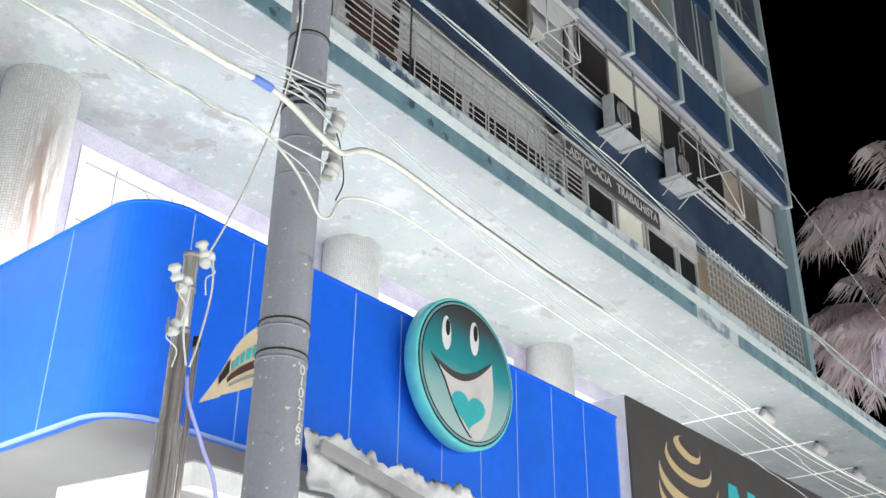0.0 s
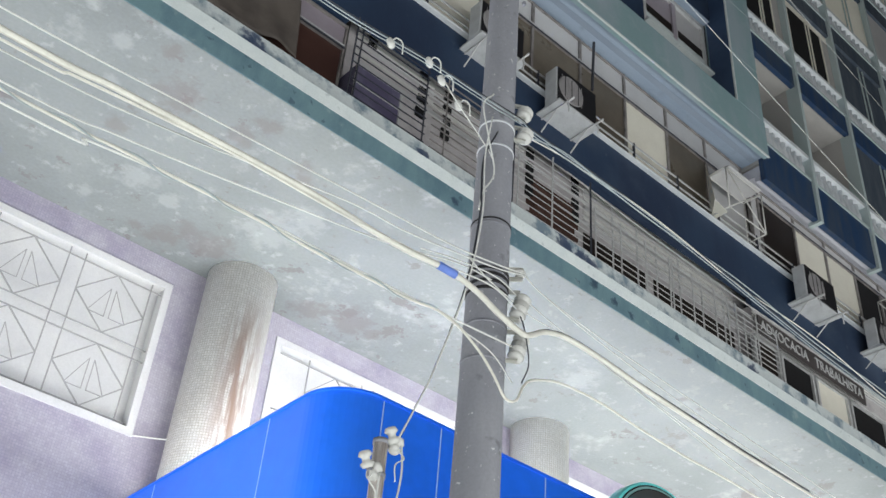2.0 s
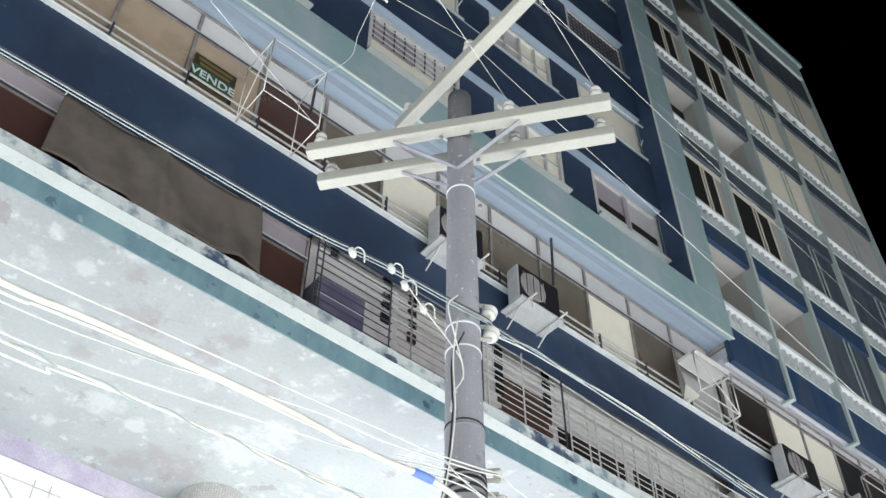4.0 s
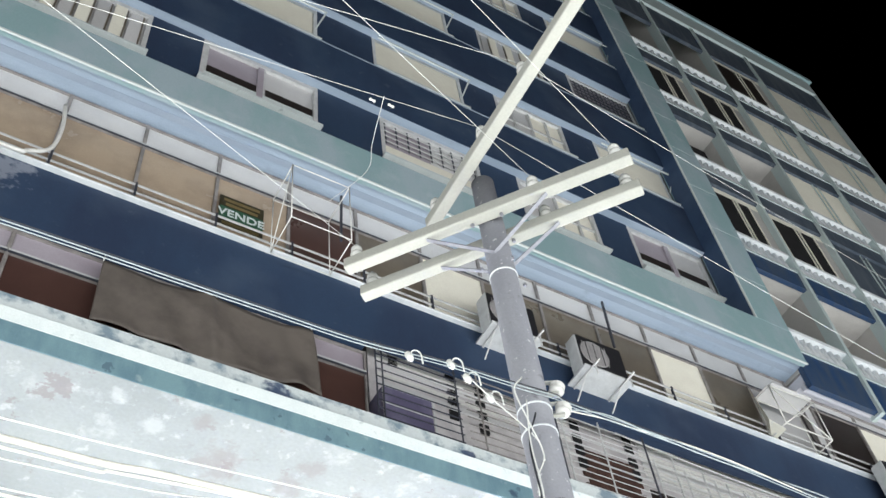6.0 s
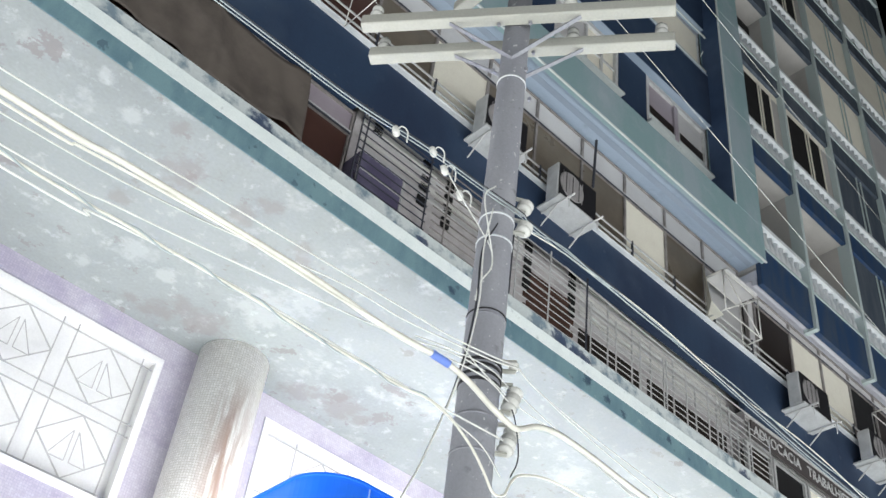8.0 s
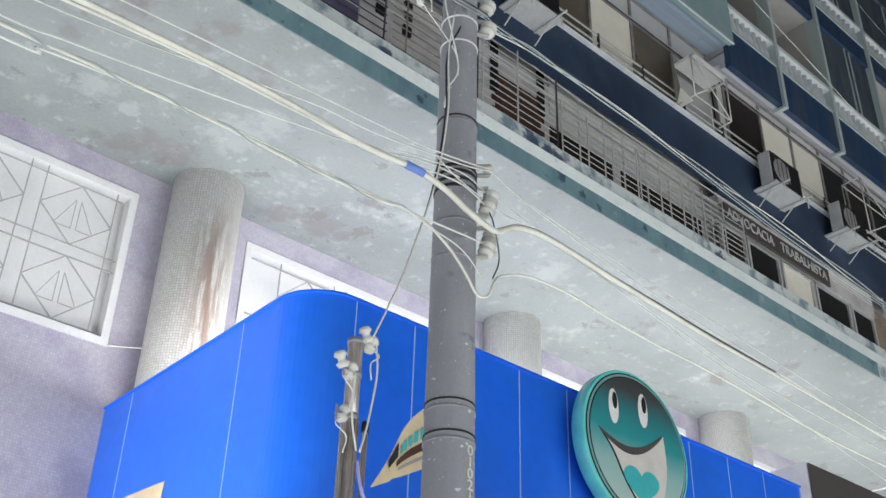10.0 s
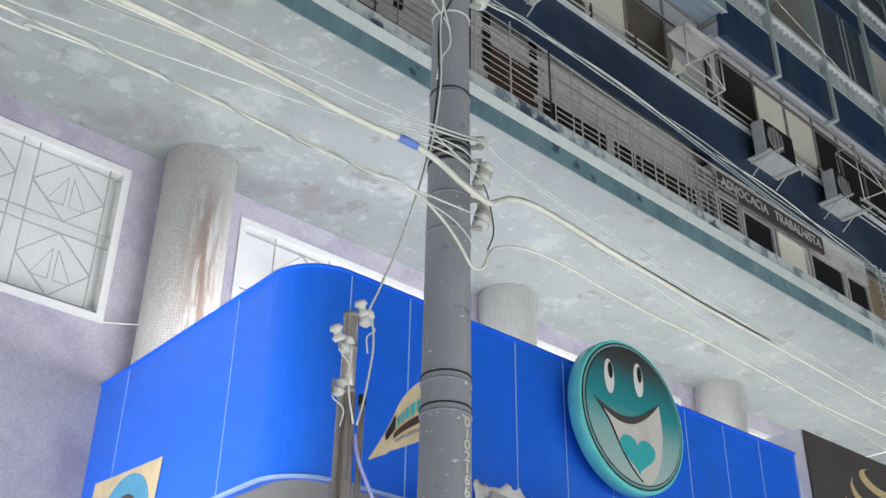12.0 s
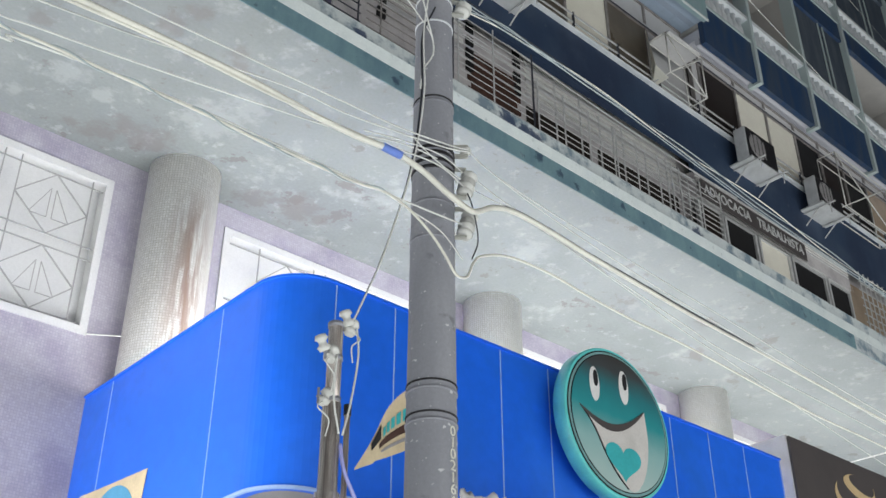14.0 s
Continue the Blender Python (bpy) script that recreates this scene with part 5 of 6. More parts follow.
# ---- shop awning, torn cloth, banner, poster ----
aw = thing("shop_awning", "white shop awning under the blue band", "awning")
bm = bmesh.new()
v = box(bm, 4.4, 11.4, 5.9, 7.6, 3.55, 3.85)
for q in v:
    if q.co.y < 6 and q.co.z > 3.7:
        q.co.z = 3.75
part("canopy", bm, WHITE, aw, "", 0.02)
slab("support_rail", 4.4, 11.4, 6.0, 6.05, 3.45, 3.55, ACGREY, aw)
bm = bmesh.new()
rows, cols = 11, 92
grid = []
random.seed(5)
for i in range(rows):
    r = []
    for j in range(cols):
        u, w = j / (cols - 1), i / (rows - 1)
        x = 5.68 + 2.42 * u
        top = 4.32 + 0.10 * noise.noise((u * 9, 2, 0)) + 0.05 * noise.noise((u * 31, 7, 0)) + 0.035 * noise.noise((u * 83, 3, 0)) + (0.05 if u < 0.36 else -0.02)
        z = 3.85 + (top - 3.85) * w
        y = 6.22 + 0.10 * noise.noise((u * 8, w * 3, 4)) + 0.05 * noise.noise((u * 22, w * 7, 8)) + 0.03 * noise.noise((u * 47, w * 13, 3)) - 0.1 * (1 - w)
        r.append(bm.verts.new((x, y, z)))
    grid.append(r)
for i in range(rows - 1):
    for j in range(cols - 1):
        bm.faces.new((grid[i][j], grid[i][j + 1], grid[i + 1][j + 1], grid[i + 1][j])).smooth = True
ob = part("torn_tarpaulin", bm, WHITE)
mod = ob.modifiers.new("thickness", "SOLIDIFY")
mod.thickness = 0.012
tagged(ob, "crumpled torn white tarpaulin over the awning", "tarpaulin")
bm = bmesh.new()
bar(bm, (5.7, 6.05, 4.2), (7.5, 5.95, 3.84), 0.05, 0.11)
tagged(part("awning_beam", bm, ACGREY, None, "", 0.006), "grey flat beam across the torn tarpaulin", "beam")

flag = thing("banner", "cream pennant banner with plain bars beside the pole", "banner")
bm = bmesh.new()
g = []
for i in range(17):
    u = i / 16
    x = 3.86 - 0.47 * u
    top = 4.22 - 0.62 * u ** 1.35 - 0.02 * u
    low = 3.83 - 0.25 * u ** 1.0 - (0.01 if u > 0.7 else 0)
    y = 4.6 + 0.05 * math.sin(u * 5.5)
    g.append([bm.verts.new((x, y, low + (top - low) * k / 4)) for k in range(5)])
for a, b in zip(g, g[1:]):
    for k in range(4):
        bm.faces.new((a[k], b[k], b[k + 1], a[k + 1])).smooth = True
cloth = part("cloth", bm, BANNER, flag)
for mat, lo_, hi_, u0, u1 in (*[(TEALHEART, 0.50, 0.70, 0.02 + 0.085 * q, 0.08 + 0.085 * q) for q in range(6)], (DARKSTRAP, 0.52, 0.9, 0.56, 0.78), (BRICK, 0.30, 0.44, 0.02, 0.6), (ACGREY, 0.16, 0.22, 0.04, 0.55)):
    bm = bmesh.new()
    g = []
    for i in range(9):
        u = u0 + (u1 - u0) * i / 8
        x = 3.86 - 0.47 * u
        top = 4.22 - 0.62 * u ** 1.35 - 0.02 * u
        low = 3.83 - 0.25 * u
        y = 4.595 + 0.05 * math.sin(u * 5.5)
        g.append([bm.verts.new((x, y, low + (top - low) * q)) for q in (lo_, hi_)])
    for a, b in zip(g, g[1:]):
        bm.faces.new((a[0], b[0], b[1], a[1]))
    part("printed_bar", bm, mat, flag)
bm = bmesh.new()
bar(bm, (3.86, 4.6, 2.2), (3.86, 4.6, 4.24), 0.02, 0.02, (1, 0, 0))
part("staff", bm, STEEL, flag)
bm = bmesh.new()
lathe(bm, (3.86, 4.6, 0), (0, 0, 1), [(0, 0.2), (0.05, 0.2), (0.06, 0.03), (2.25, 0.02)], 12)
part("stand", bm, STEEL, flag)

poster = thing("poster", "torn cream poster with a blue ring on the blue return", "poster")
bm = bmesh.new()
for x0, w in ((X_B - 0.012, 0.004),):
    a = [bm.verts.new((x0, y, z)) for y, z in ((8.75, 4.86), (8.82, 4.3), (10.25, 4.3), (10.15, 4.93), (9.6, 4.9))]
    b = [bm.verts.new((x0 + w, q.co.y, q.co.z)) for q in a]
    bm.faces.new(a)
    bm.faces.new(b[::-1])
    for k in range(5):
        bm.faces.new((a[k], b[k], b[(k + 1) % 5], a[(k + 1) % 5]))
part("sheet", bm, BANNER, poster)
for r, mat, o in ((0.5, TEALRING, 0.016), (0.27, SIGNDARK, 0.020)):
    bm = bmesh.new()
    a = [bm.verts.new((X_B - o, 9.4 + r * math.cos(q), 4.42 + r * 0.85 * math.sin(q))) for q in (2 * math.pi * k / 36 for k in range(36))]
    b = [bm.verts.new((X_B - o + 0.003, q.co.y, q.co.z)) for q in a]
    bm.faces.new(a)
    bm.faces.new(b[::-1])
    for k in range(36):
        bm.faces.new((a[k], b[k], b[(k + 1) % 36], a[(k + 1) % 36]))
    part("ring", bm, mat, poster, "plain blue ring" if r > 0.4 else "dark disc")

bm = bmesh.new()
tube(bm, sag((4.05, Y_WALL - 0.02, 6.79), (5.3, 9.76, 6.9), 0.02), 0.008)
tagged(part("wall_wire", bm, WIRE), "thin pale wire strung from the window to the column", "wire")

# ---- soffit floodlights ----
for x, y in ((20.3, 8.45), (23.1, 8.5), (25.6, 8.58), (28.2, 8.65)):
    fl = thing("floodlight", "small grey cylindrical floodlight under the soffit", "floodlight", (x, y, Z_SOFFIT), "soffit floodlights")
    bm = bmesh.new()
    lathe(bm, (-0.1, 0.02, -0.14), (1, -0.25, -0.35), [(0, 0.02), (0.0, 0.09), (0.05, 0.105), (0.30, 0.12), (0.32, 0.105), (0.28, 0.02)], 20)
    part("housing", bm, ACGREY, fl)
    bm = bmesh.new()
    bar(bm, (0, 0, 0), (0, 0, -0.16), 0.05, 0.03, (1, 0, 0))
    part("bracket", bm, DARKSTRAP, fl)
    bm = bmesh.new()
    bar(bm, (-0.05, 0.05, -0.012), (-0.1, 1.9, -0.012), 0.03, 0.02)
    part("conduit", bm, WHITE, fl)

# ---- air conditioners ----
def air_conditioner(x, z, w=0.86, h=0.6, y=7.24):
    ac = thing("air_conditioner", "boxy air conditioner on a wall bracket below the windows", "air conditioner", (x, y, z), "air conditioners")
    slab("case", 0, w, 0.02, 0.24, 0, h, ACWHITE, ac, "pale metal case", 0.012)
    slab("front", 0.02, w - 0.02, 0.0, 0.02, 0.02, h - 0.02, ACBLACK, ac, "black front grille", 0.004)
    bm = bmesh.new()
    lathe(bm, (w * 0.34, -0.012, h * 0.5), (0, 1, 0), [(0, h * 0.36), (0.012, h * 0.38)], 28)
    part("fan_guard", bm, ACGREY, ac, "grey round fan guard")
    for k in range(7):
        slab("rib", w * 0.34 - h * 0.3 + k * h * 0.1 - 0.004, w * 0.34 - h * 0.3 + k * h * 0.1 + 0.004, -0.02, -0.013, h * 0.2, h * 0.8, ACBLACK if k % 2 else ACGREY, ac)
    bm = bmesh.new()
    box(bm, 0.0, w, -0.04, 0.39, -0.04, -0.01)
    part("shelf", bm, ACWHITE, ac, "pale shelf bracket")
    for bx in (0.1, w - 0.12):
        bm = bmesh.new()
        bar(bm, (bx, -0.22, -0.06), (bx, 0.4, -0.06), 0.022, 0.022)
        bar(bm, (bx, -0.12, -0.06), (bx, -0.12, -0.26), 0.014, 0.014, (1, 0, 0))
        bar(bm, (bx, 0.1, -0.07), (bx, 0.39, -0.3), 0.016, 0.016)
        part("bracket_arm", bm, RAIL, ac)


for x, z, w, h in ((7.32, 12.03, 0.8, 0.65), (13.17, 11.87, 0.88, 0.62), (15.33, 11.95, 0.84, 0.56), (5.88, 12.2, 0.8, 0.64)):
    air_conditioner(x, z, w, h)

# ---- strip-storey guard rail ----
rail = thing("guard_rail", "thin pale guard rail before the strip windows", "railing")
for x in [0.12 + 1.025 * k for k in range(-9, 21)]:
    slab("post", x - 0.014, x + 0.014, 7.58, 7.61, 12.47, 12.80, DARKRAIL, rail)
for z in (12.6, 12.76):
    slab("rail_bar", -10, X_END - 0.1, 7.585, 7.605, z - 0.012, z + 0.012, RAIL, rail)
for x in (3.85, 8.32):
    bm = bmesh.new()
    bar(bm, (x, 7.5, 13.1), (x, 7.45, 14.1), 0.03, 0.03, (1, 0, 0))
    tagged(part("bracket_rod", bm, DARKRAIL), "dark upright bracket rod at the window strip", "rod", "bracket rods")

# for-sale board in a window
board = thing("for_sale_board", "dark for-sale board with green and ochre bars in the window", "sign")
slab("board", 2.22, 2.83, Y_WIN - 0.05, Y_WIN - 0.035, 12.86, 13.52, OLIVE, board, "", 0.003)
slab("green_field", 2.23, 2.82, Y_WIN - 0.054, Y_WIN - 0.05, 13.02, 13.28, GREEN, board, "dark green stripe")
me = text_mesh("VENDE", 0.205, 0.002, 0.004)
me.materials.append(STRIPE)
ob = new("lettering", me)
ob.matrix_world = pose(2.525, Y_WIN - 0.057, 13.15, 90, 0, 0)
ob.parent = board
ob["label"] = "pale lettering VENDE"
board.location.z = -0.1
for z, w in ((13.44, 0.5), (13.34, 0.44), (12.93, 0.5)):
    slab("bar", 2.525 - w / 2, 2.525 + w / 2, Y_WIN - 0.054, Y_WIN - 0.05, z - 0.028, z + 0.028, OLIVE_BAR, board)

# ---- empty tube frames ----
def tube_frame(name, label, at, w, d, h, r=0.012, lean=0.0, mat=None, crossed=True):
    f = thing(name, label, "frame", at, "tube frames")
    c = [Vector((x, y, z)) for z in (0, h) for x, y in ((0, 0), (w, 0), (w, d), (0, d))]
    c = [p + Vector((lean * p.z, 0, 0)) for p in c]
    for a, b in ((0, 1), (1, 2), (2, 3), (3, 0), (4, 5), (5, 6), (6, 7), (7, 4), (0, 4), (1, 5), (2, 6), (3, 7)) + (((0, 5), (1, 4)) if crossed else ((3, 4),)):
        bm = bmesh.new()
        tube(bm, [c[a], c[b]], r, 6)
        part("bar", bm, mat or WHITE_METAL, f)
    return f


tube_frame("sign_frame", "empty white tube sign frame fixed to the facade", (2.85, 6.85, 12.2), 0.8, 0.6, 1.15, 0.0075, crossed=False)
tube_frame("sign_frame", "empty pale tube frame beside a cream flap", (11.2, 7.25, 12.5), 0.95, 0.34, 0.82, 0.012)
tube_frame("sign_frame", "empty pale tube frame beside the air conditioner", (16.35, 7.25, 12.3), 1.9, 0.36, 1.2, 0.012)
bm = bmesh.new()
box(bm, 11.25, 12.1, 7.2, 7.62, 13.34, 13.37)
tagged(part("window_awning", bm, TRANSOM, None, "", 0.006), "small pale sheet awning over a strip window", "awning")
bm = bmesh.new()
flap = [bm.verts.new(p) for p in ((11.34, 7.7, 12.55), (11.34, 7.7, 13.75), (10.9, 7.3, 12.5), (11.2, 7.3, 12.42))]
solid = [bm.verts.new(v.co + Vector((0.012, 0.02, 0))) for v in flap]
for q in ((0, 1, 2), (0, 2, 3)):
    bm.faces.new([flap[k] for k in q])
    bm.faces.new([solid[k] for k in q][::-1])
for k, m in ((0, 1), (1, 2), (2, 3), (3, 0)):
    bm.faces.new((flap[k], solid[k], solid[m], flap[m]))
tagged(part("casement_sash", bm, CREAM, None, "", 0.0), "open cream window sash at the strip windows", "window sash")

# ---- mezzanine balcony fittings ----
def railing(x0, x1, z0, z1, y, mat, bars, posts, label, r=0.011):
    g = thing("balcony_railing", label, "railing", group="balcony railings")
    skew = lambda x: y + 0.0166 * x
    for k in range(bars):
        z = z0 + (z1 - z0) * (k + 0.5) / bars
        bm = bmesh.new()
        bar(bm, (x0, skew(x0), z), (x1, skew(x1), z), r * 1.3, r * 1.4)
        part("rail_bar", bm, mat, g)
    for x in posts:
        bm = bmesh.new()
        bar(bm, (x, skew(x) - 0.01, z0 - 0.01), (x, skew(x) - 0.01, z1 + 0.02), 0.016, 0.014, (1, 0, 0))
        part("post", bm, mat, g)
    return g


railing(4.12, 5.22, 9.77, 11.0, 7.2, DARKRAIL, 10, (4.12, 4.2, 5.18), "dark framed balcony railing panel", 0.008)
railing(5.3, 6.55, 9.77, 11.02, 7.2, MULLION, 11, (5.5, 6.3), "pale balcony railing with horizontal bars", 0.009)
railing(6.6, 8.02, 9.77, 10.95, 7.2, RAIL, 11, (6.7, 7.3), "pale balcony railing with horizontal bars", 0.006)
for x in (6.6, 8.0):
    bm = bmesh.new()
    bar(bm, (x, 7.18 + 0.0166 * x, 9.76), (x, 7.18 + 0.0166 * x, 10.97), 0.018, 0.018, (1, 0, 0))
    tagged(part("railing_post", bm, DARKRAIL), "dark upright post of the balcony railing", "post", "railing posts")
railing(8.1, 12.1, 9.77, 10.62, 7.2, RAIL, 9, [8.1 + 0.5 * k for k in range(9)] + [9.66, 10.9], "pale balcony railing with horizontal bars", 0.0068)
for x, z in ((8.6, 11.0), (9.1, 10.95), (9.5, 10.85), (10.0, 10.9), (10.5, 10.75), (11.0, 10.85), (11.5, 10.7)):
    bm = bmesh.new()
    bar(bm, (x, 7.42, 9.75), (x, 7.42, z), 0.018, 0.018, (1, 0, 0))
    tagged(part("upright_rod", bm, RAIL), "thin pale rod rising from the balcony railing", "rod", "upright rods")
for x0, x1, y, z in ((4.5, 12.0, 7.6, 11.1), (5.0, 12.3, 7.75, 10.9), (7.8, 13.0, 7.5, 11.18)):
    bm = bmesh.new()
    tube(bm, sag((x0, y, z), (x1, y, z - 0.1), 0.06), 0.012)
    tagged(part("clothes_line", bm, RAIL), "pale line strung across the balcony", "line", "balcony lines")

# enclosed box with a lavender cover behind the first railing
slab("equipment_box", 4.32, 4.98, 7.5, 7.85, 9.77, 10.6, EQUIPMENT, None, "", 0.02)
tagged(bpy.data.objects["equipment_box"], "dark mauve equipment box standing on the balcony", "box")
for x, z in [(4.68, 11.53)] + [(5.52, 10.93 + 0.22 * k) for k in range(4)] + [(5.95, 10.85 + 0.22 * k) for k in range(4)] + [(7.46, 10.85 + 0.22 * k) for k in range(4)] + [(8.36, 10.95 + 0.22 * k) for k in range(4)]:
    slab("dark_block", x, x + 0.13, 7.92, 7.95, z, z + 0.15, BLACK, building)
# near-black sheets paint the openings' darkness onto the back wall
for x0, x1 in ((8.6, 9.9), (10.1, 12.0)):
    slab("dark_opening", x0, x1, 7.935, 7.95, 9.5, 10.85, DARKBROWN, building, "near-black brown sheet for a dark opening")
for z in (9.95, 10.3, 10.57):
    slab("edge_strip", 4.30, 5.0, 7.485, 7.499, z, z + 0.02, RAIL, bpy.data.objects["equipment_box"], "pale edge strip")
for x in (4.31, 4.97):
    slab("edge_strip", x, x + 0.02, 7.48, 7.498, 9.78, 10.62, RAIL, bpy.data.objects["equipment_box"], "pale edge strip")
# dark sign band with lettering
adv = thing("lettered_sign", "dark sign board with pale lettering above the balcony windows", "sign", (13.5, 7.52, 10.87))
slab("board", -1.45, 1.5, 0, 0.03, -0.16, 0.17, SIGNDARK, adv, "", 0.004)
for word, x in (("ADVOCACIA", -0.78), ("TRABALHISTA", 0.72)):
    me = text_mesh(word, 0.25, 0.006)
    me.materials.append(RAIL)
    ob = new("lettering", me)
    ob.matrix_basis = pose(x, -0.008, 0.0, 90, 0, 0) @ Matrix.Diagonal((0.86, 1, 1, 1))
    ob.parent = adv
    ob["label"] = "pale raised lettering " + word
# windows below the lettering
for k, (a, b, mat) in enumerate(((12.15, 12.8, DARKBROWN), (12.85, 13.74, BLACK), (13.8, 14.74, CREAM), (14.8, 15.88, BLACK), (15.94, 16.7, BLACK))):
    w = new("window")
    w.parent = building
    slab("pane", a, b, 7.72, 7.735, 9.5, 10.82, mat, w)
    bm = bmesh.new()
    for p in ((a, a + 0.05, 9.5, 10.82), (b - 0.05, b, 9.5, 10.82), (a + 0.05, b - 0.05, 10.77, 10.82), (a + 0.05, b - 0.05, 10.1, 10.14)):
        box(bm, p[0], p[1], 7.68, 7.75, p[2], p[3])
    part("window_frame", bm, RAIL, w)
slab("lintel", 12.1, 16.7, 7.66, 7.95, 10.82, Z_CEIL - 0.022, MORTAR, building, "pale grey lintel panel")
for k in range(4):
    slab("lintel_slat", 12.12, 16.68, 7.645, 7.662, 11.06 + 0.058 * k, 11.08 + 0.058 * k, WHITE_METAL if k % 3 else RAIL, building)
for k in range(9):
    z = 11.02 + 0.088 * k
    slab("wall_slat", 8.6, 12.05, 7.915 + 0.006 * (k % 3), 7.945, z, z + 0.05, WHITE_METAL if k % 3 else TRANSOM, building)
for k in range(5):
    z = 11.1 + 0.15 * k
    slab("wall_slat", 4.5, 7.4, 7.92, 7.945, z, z + 0.07, WHITE_METAL if k % 2 else TRANSOM, building)

# window grille at the far end
gr = thing("window_grille", "white wire window grille at the balcony's end", "grille")
for k in range(26):
    x = 16.8 + 4.3 * k / 25
    slab("upright", x - 0.008, x + 0.008, 7.50, 7.516, 9.77, 11.2, RAIL, gr)
for k in range(9):
    z = 9.85 + 1.3 * k / 8
    slab("crossbar", 16.75, 21.12, 7.517, 7.53, z - 0.008, z + 0.008, RAIL, gr)
slab("dark_glazing", 16.75, 21.1, 7.9, 7.94, 9.5, Z_CEIL - 0.025, BROWN_GLASS, building)

# hanging tarpaulin
bm = bmesh.new()
g = []
for i in range(97):
    u = i / 96
    r = []
    for k in range(17):
        w = k / 16
        hang = 0.03 * abs(math.sin(math.pi * u * 2.0))
        top = 11.04 + 0.03 * u - hang * 0.6 + 0.02 * math.cos(u * 4 * math.pi)
        low = 10.08 - 0.02 * u + 0.01 * math.sin(u * 9)
        x = 0.98 + 2.46 * u + 0.18 * u * (1 - w) * 0.6
        c = 0.47 + 0.05 * (1 - w)
        fold = 0.16 * math.exp(-((u - c) / 0.03) ** 2) * (0.6 + 0.4 * w) + 0.05 * math.sin(u * 9 - 2.5 * w) * (1 - 0.6 * w)
        fold += 0.035 * math.exp(-((w - 0.55 - 0.35 * math.sin(u * 6.2)) / 0.06) ** 2) * math.sin(math.pi * u)
        fold += 0.05 * math.sin(u * 31 + 4 * w) * math.exp(-((u - 0.93) / 0.09) ** 2) + 0.05 * math.sin(u * 22 + 5 * w) * (0.3 + 0.7 * (1 - w))
        fold += 0.05 * noise.noise((u * 6, w * 2, 1)) + 0.012 * noise.noise((u * 18, w * 6, 6))
        r.append(bm.verts.new((x, 7.5 - fold * (0.55 - 0.25 * w), low + (top - low) * w)))
    g.append(r)
for a, b in zip(g, g[1:]):
    for k in range(16):
        bm.faces.new((a[k], b[k], b[k + 1], a[k + 1])).smooth = True
hung = thing("hanging_tarpaulin", "brown-grey tarpaulin hung over the balcony glazing", "tarpaulin")
ob = part("cloth", bm, TARP, hung)
mod = ob.modifiers.new("thickness", "SOLIDIFY")
mod.thickness = 0.008
for x, z in ((0.98, 11.04), (2.2, 11.04), (3.44, 11.07)):
    bm = bmesh.new()
    tube(bm, [(x, 7.5, z), (x + 0.02, 7.62, z + 0.24)], 0.008)
    part("tie_cord", bm, WIRE, hung, "pale tie cord")
bm = bmesh.new()
tube(bm, smooth_path([(-3, 7.3, 12.25), (-0.5, 7.4, 12.28), (-0.12, 7.42, 12.38), (0.09, 7.45, 12.63), (0.13, 7.45, 13.1), (0.08, 7.5, 13.7)]), 0.026, 10)
tagged(part("conduit_pipe", bm, WHITE_METAL), "bent white conduit pipe on the facade", "pipe")

# ---- the building and all that hangs on it turn with the facade ----
FITTED = {"apartment_building", "air_conditioner", "guard_rail", "bracket_rod", "for_sale_board", "sign_frame", "window_awning", "casement_sash",
          "upright_rod", "clothes_line", "equipment_box", "lettered_sign", "window_grille", "hanging_tarpaulin", "conduit_pipe"}
for ob in list(bpy.data.objects):
    if ob.parent is None and ob.name.split(".")[0] in FITTED:
        ob.matrix_basis = FACADE @ ob.matrix_basis

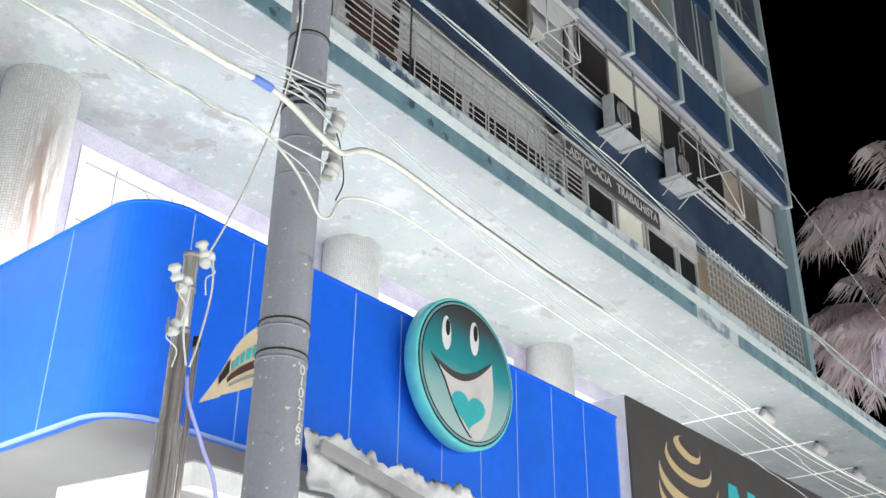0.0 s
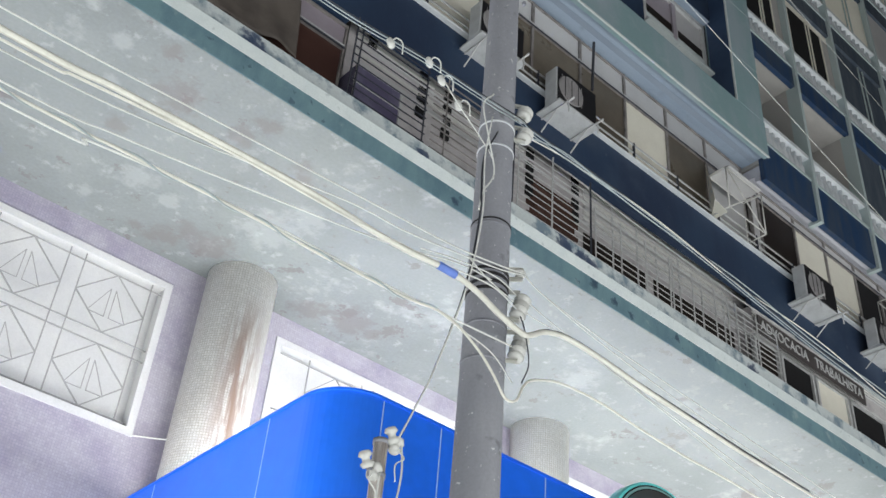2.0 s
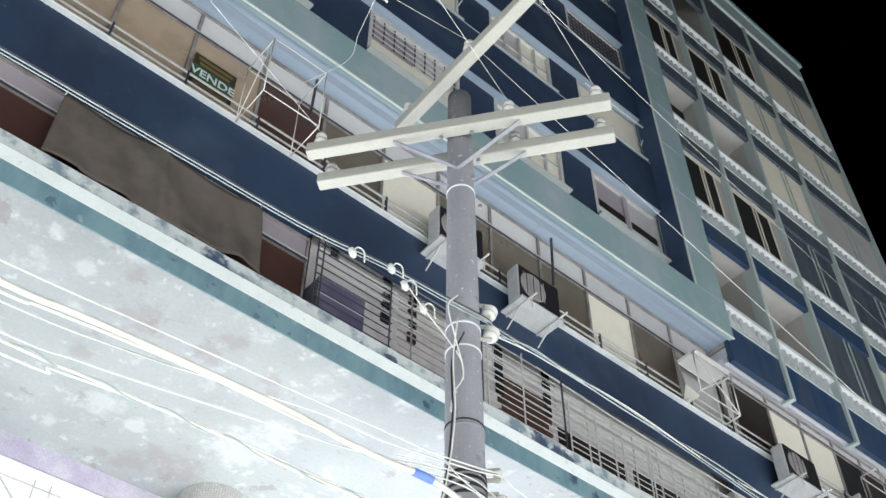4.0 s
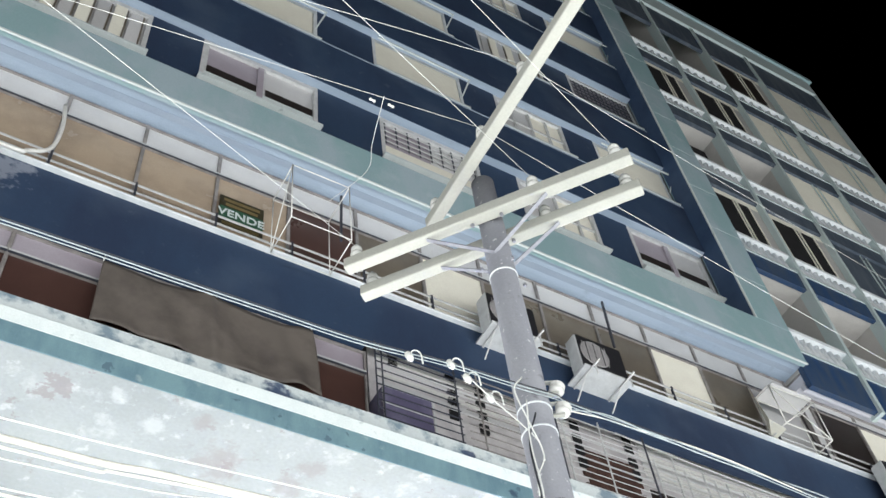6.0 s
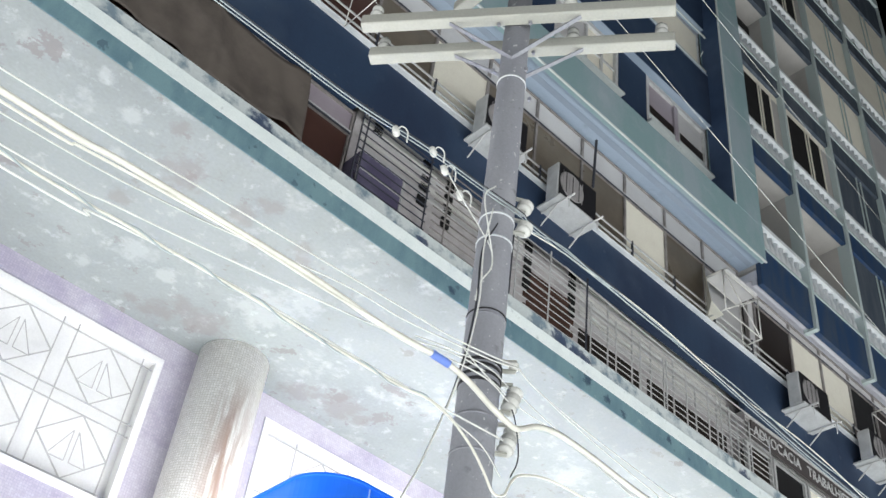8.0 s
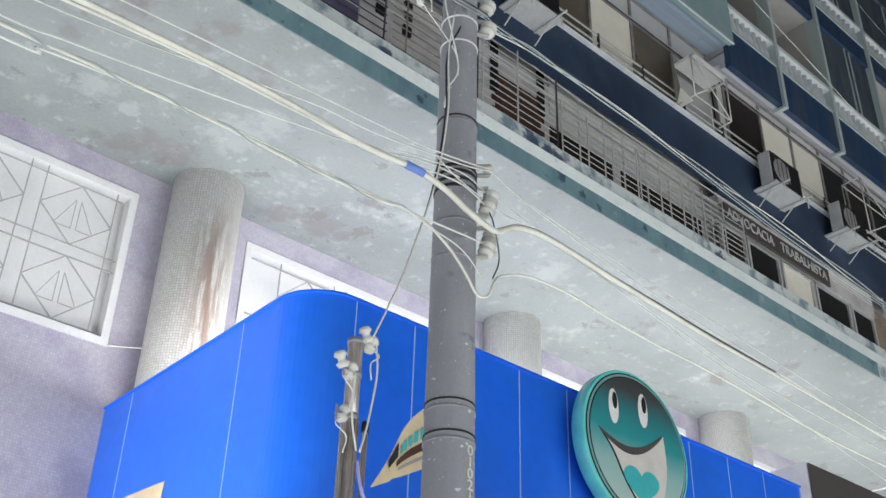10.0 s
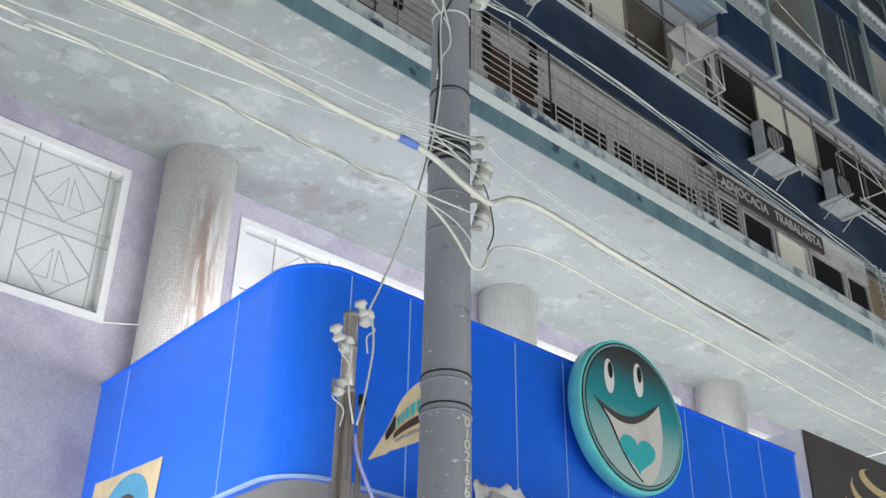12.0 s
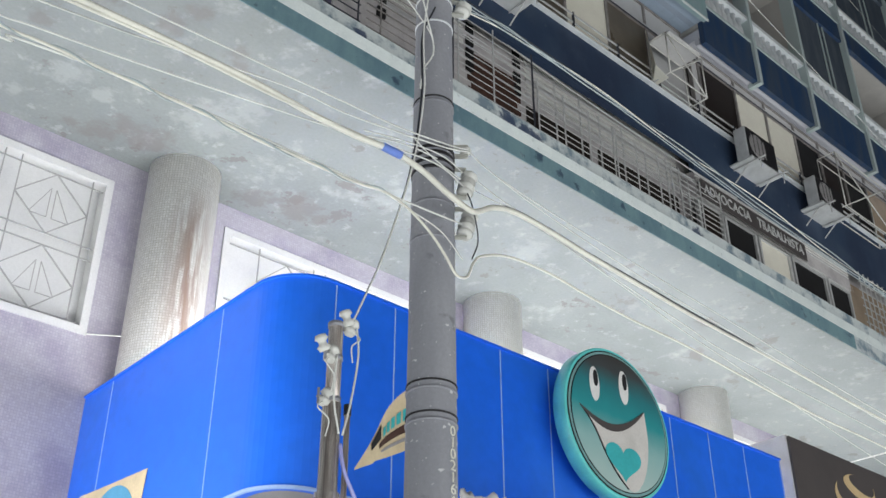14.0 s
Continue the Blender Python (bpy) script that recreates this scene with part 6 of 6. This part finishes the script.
# ---- palms ----
def palm(x, y, z, seed, fronds, length, core, k_):
    random.seed(seed)
    tree = thing("palm_tree", "pale pinkish palm with drooping fringed fronds", "palm tree", (x, y, 0), "palms")
    bm = bmesh.new()
    lathe(bm, (0, 0, -0.1), (0, 0, 1), [(0, 0.34), (1, 0.27), (z * 0.5, 0.22), (z - 1.2, 0.17), (z, 0.1)], 14)
    part("trunk", bm, PALMCORE, tree)
    bm = bmesh.new()
    for k in range(fronds):
        a = 2 * math.pi * (k + random.uniform(-0.3, 0.3)) / fronds
        rise = random.uniform(-0.1, 0.95)
        L = length * random.uniform(0.8, 1.1)
        d = Vector((math.cos(a), math.sin(a), 0))
        s = Vector((-d.y, d.x, 0))
        pts = []
        for q in range(15):
            u = q / 14
            pts.append(Vector((0, 0, z)) + d * L * (u - 0.12 * u * u) + Vector((0, 0, L * (rise * u - (0.42 + 0.45 * rise) * u * u))))
        tube(bm, pts, 0.03, 5, True, [k_ * (0.024 * (1 - q / 15) + 0.004) for q in range(15)])
        for q in range(1, 76):
            u = (q + random.uniform(-0.4, 0.4)) / 76
            i = min(int(u * 14), 13)
            p = pts[i].lerp(pts[i + 1], u * 14 - i)
            l = L * 0.26 * (0.5 + math.sin(math.pi * min(u * 1.05, 1)) * 0.8) * random.uniform(0.45, 1.3)
            for sgn in (-1, 1):
                tip = p + s * sgn * l * random.uniform(0.3, 0.8) + d * l * random.uniform(0.25, 0.7) - Vector((0, 0, l * random.uniform(0.5, 1.0)))
                mid = p.lerp(tip, 0.45) + Vector((0, 0, l * 0.13))
                wv = d * k_ * random.uniform(0.014, 0.032)
                v = [bm.verts.new(c) for c in (p - wv * 0.5, p + wv * 0.5, mid + wv, tip, mid - wv)]
                bm.faces.new(v)
    part("crown", bm, PALM, tree)
    bm = bmesh.new()
    for k in range(core):
        a = random.uniform(0, 6.28)
        l = k_ * random.uniform(0.7, 1.4)
        d = Vector((math.cos(a), math.sin(a), 0))
        p0 = Vector((0, 0, z - 0.1))
        pts = [p0 + d * l * 0.55 * math.sin(u * 1.5) + Vector((0, 0, 0.5 * k_ * math.sin(u * 2.2) - l * u * u)) for u in (0, 0.2, 0.4, 0.6, 0.8, 1.0)]
        tube(bm, pts, 0.02, 4, True, [k_ * w for w in (0.05, 0.05, 0.045, 0.034, 0.02, 0.004)])
    part("sheath_skirt", bm, PALMCORE, tree)


palm(33.0, 7.8, 19.7, 3, 22, 4.3, 60, 1.76)
palm(30.0, 7.8, 14.3, 9, 46, 3.3, 460, 1.7)

# ---- bricks of the balcony wall, last ----
wall_part = bpy.data.objects["balcony_wall"]
bm = bmesh.new()
box(bm, 0, 0.146, 0, 0.03, 0, 0.09)
BRICK_MESH = mesh_of("brick", bm, BRICK, 0.004)
for j in range(14):
    for i in range(6):
        b = new("brick", BRICK_MESH)
        b.location = (7.56 + i * 0.155 - (0.07 if j % 2 else 0), 7.925, 9.8 + j * 0.1)
        b.parent = wall_part
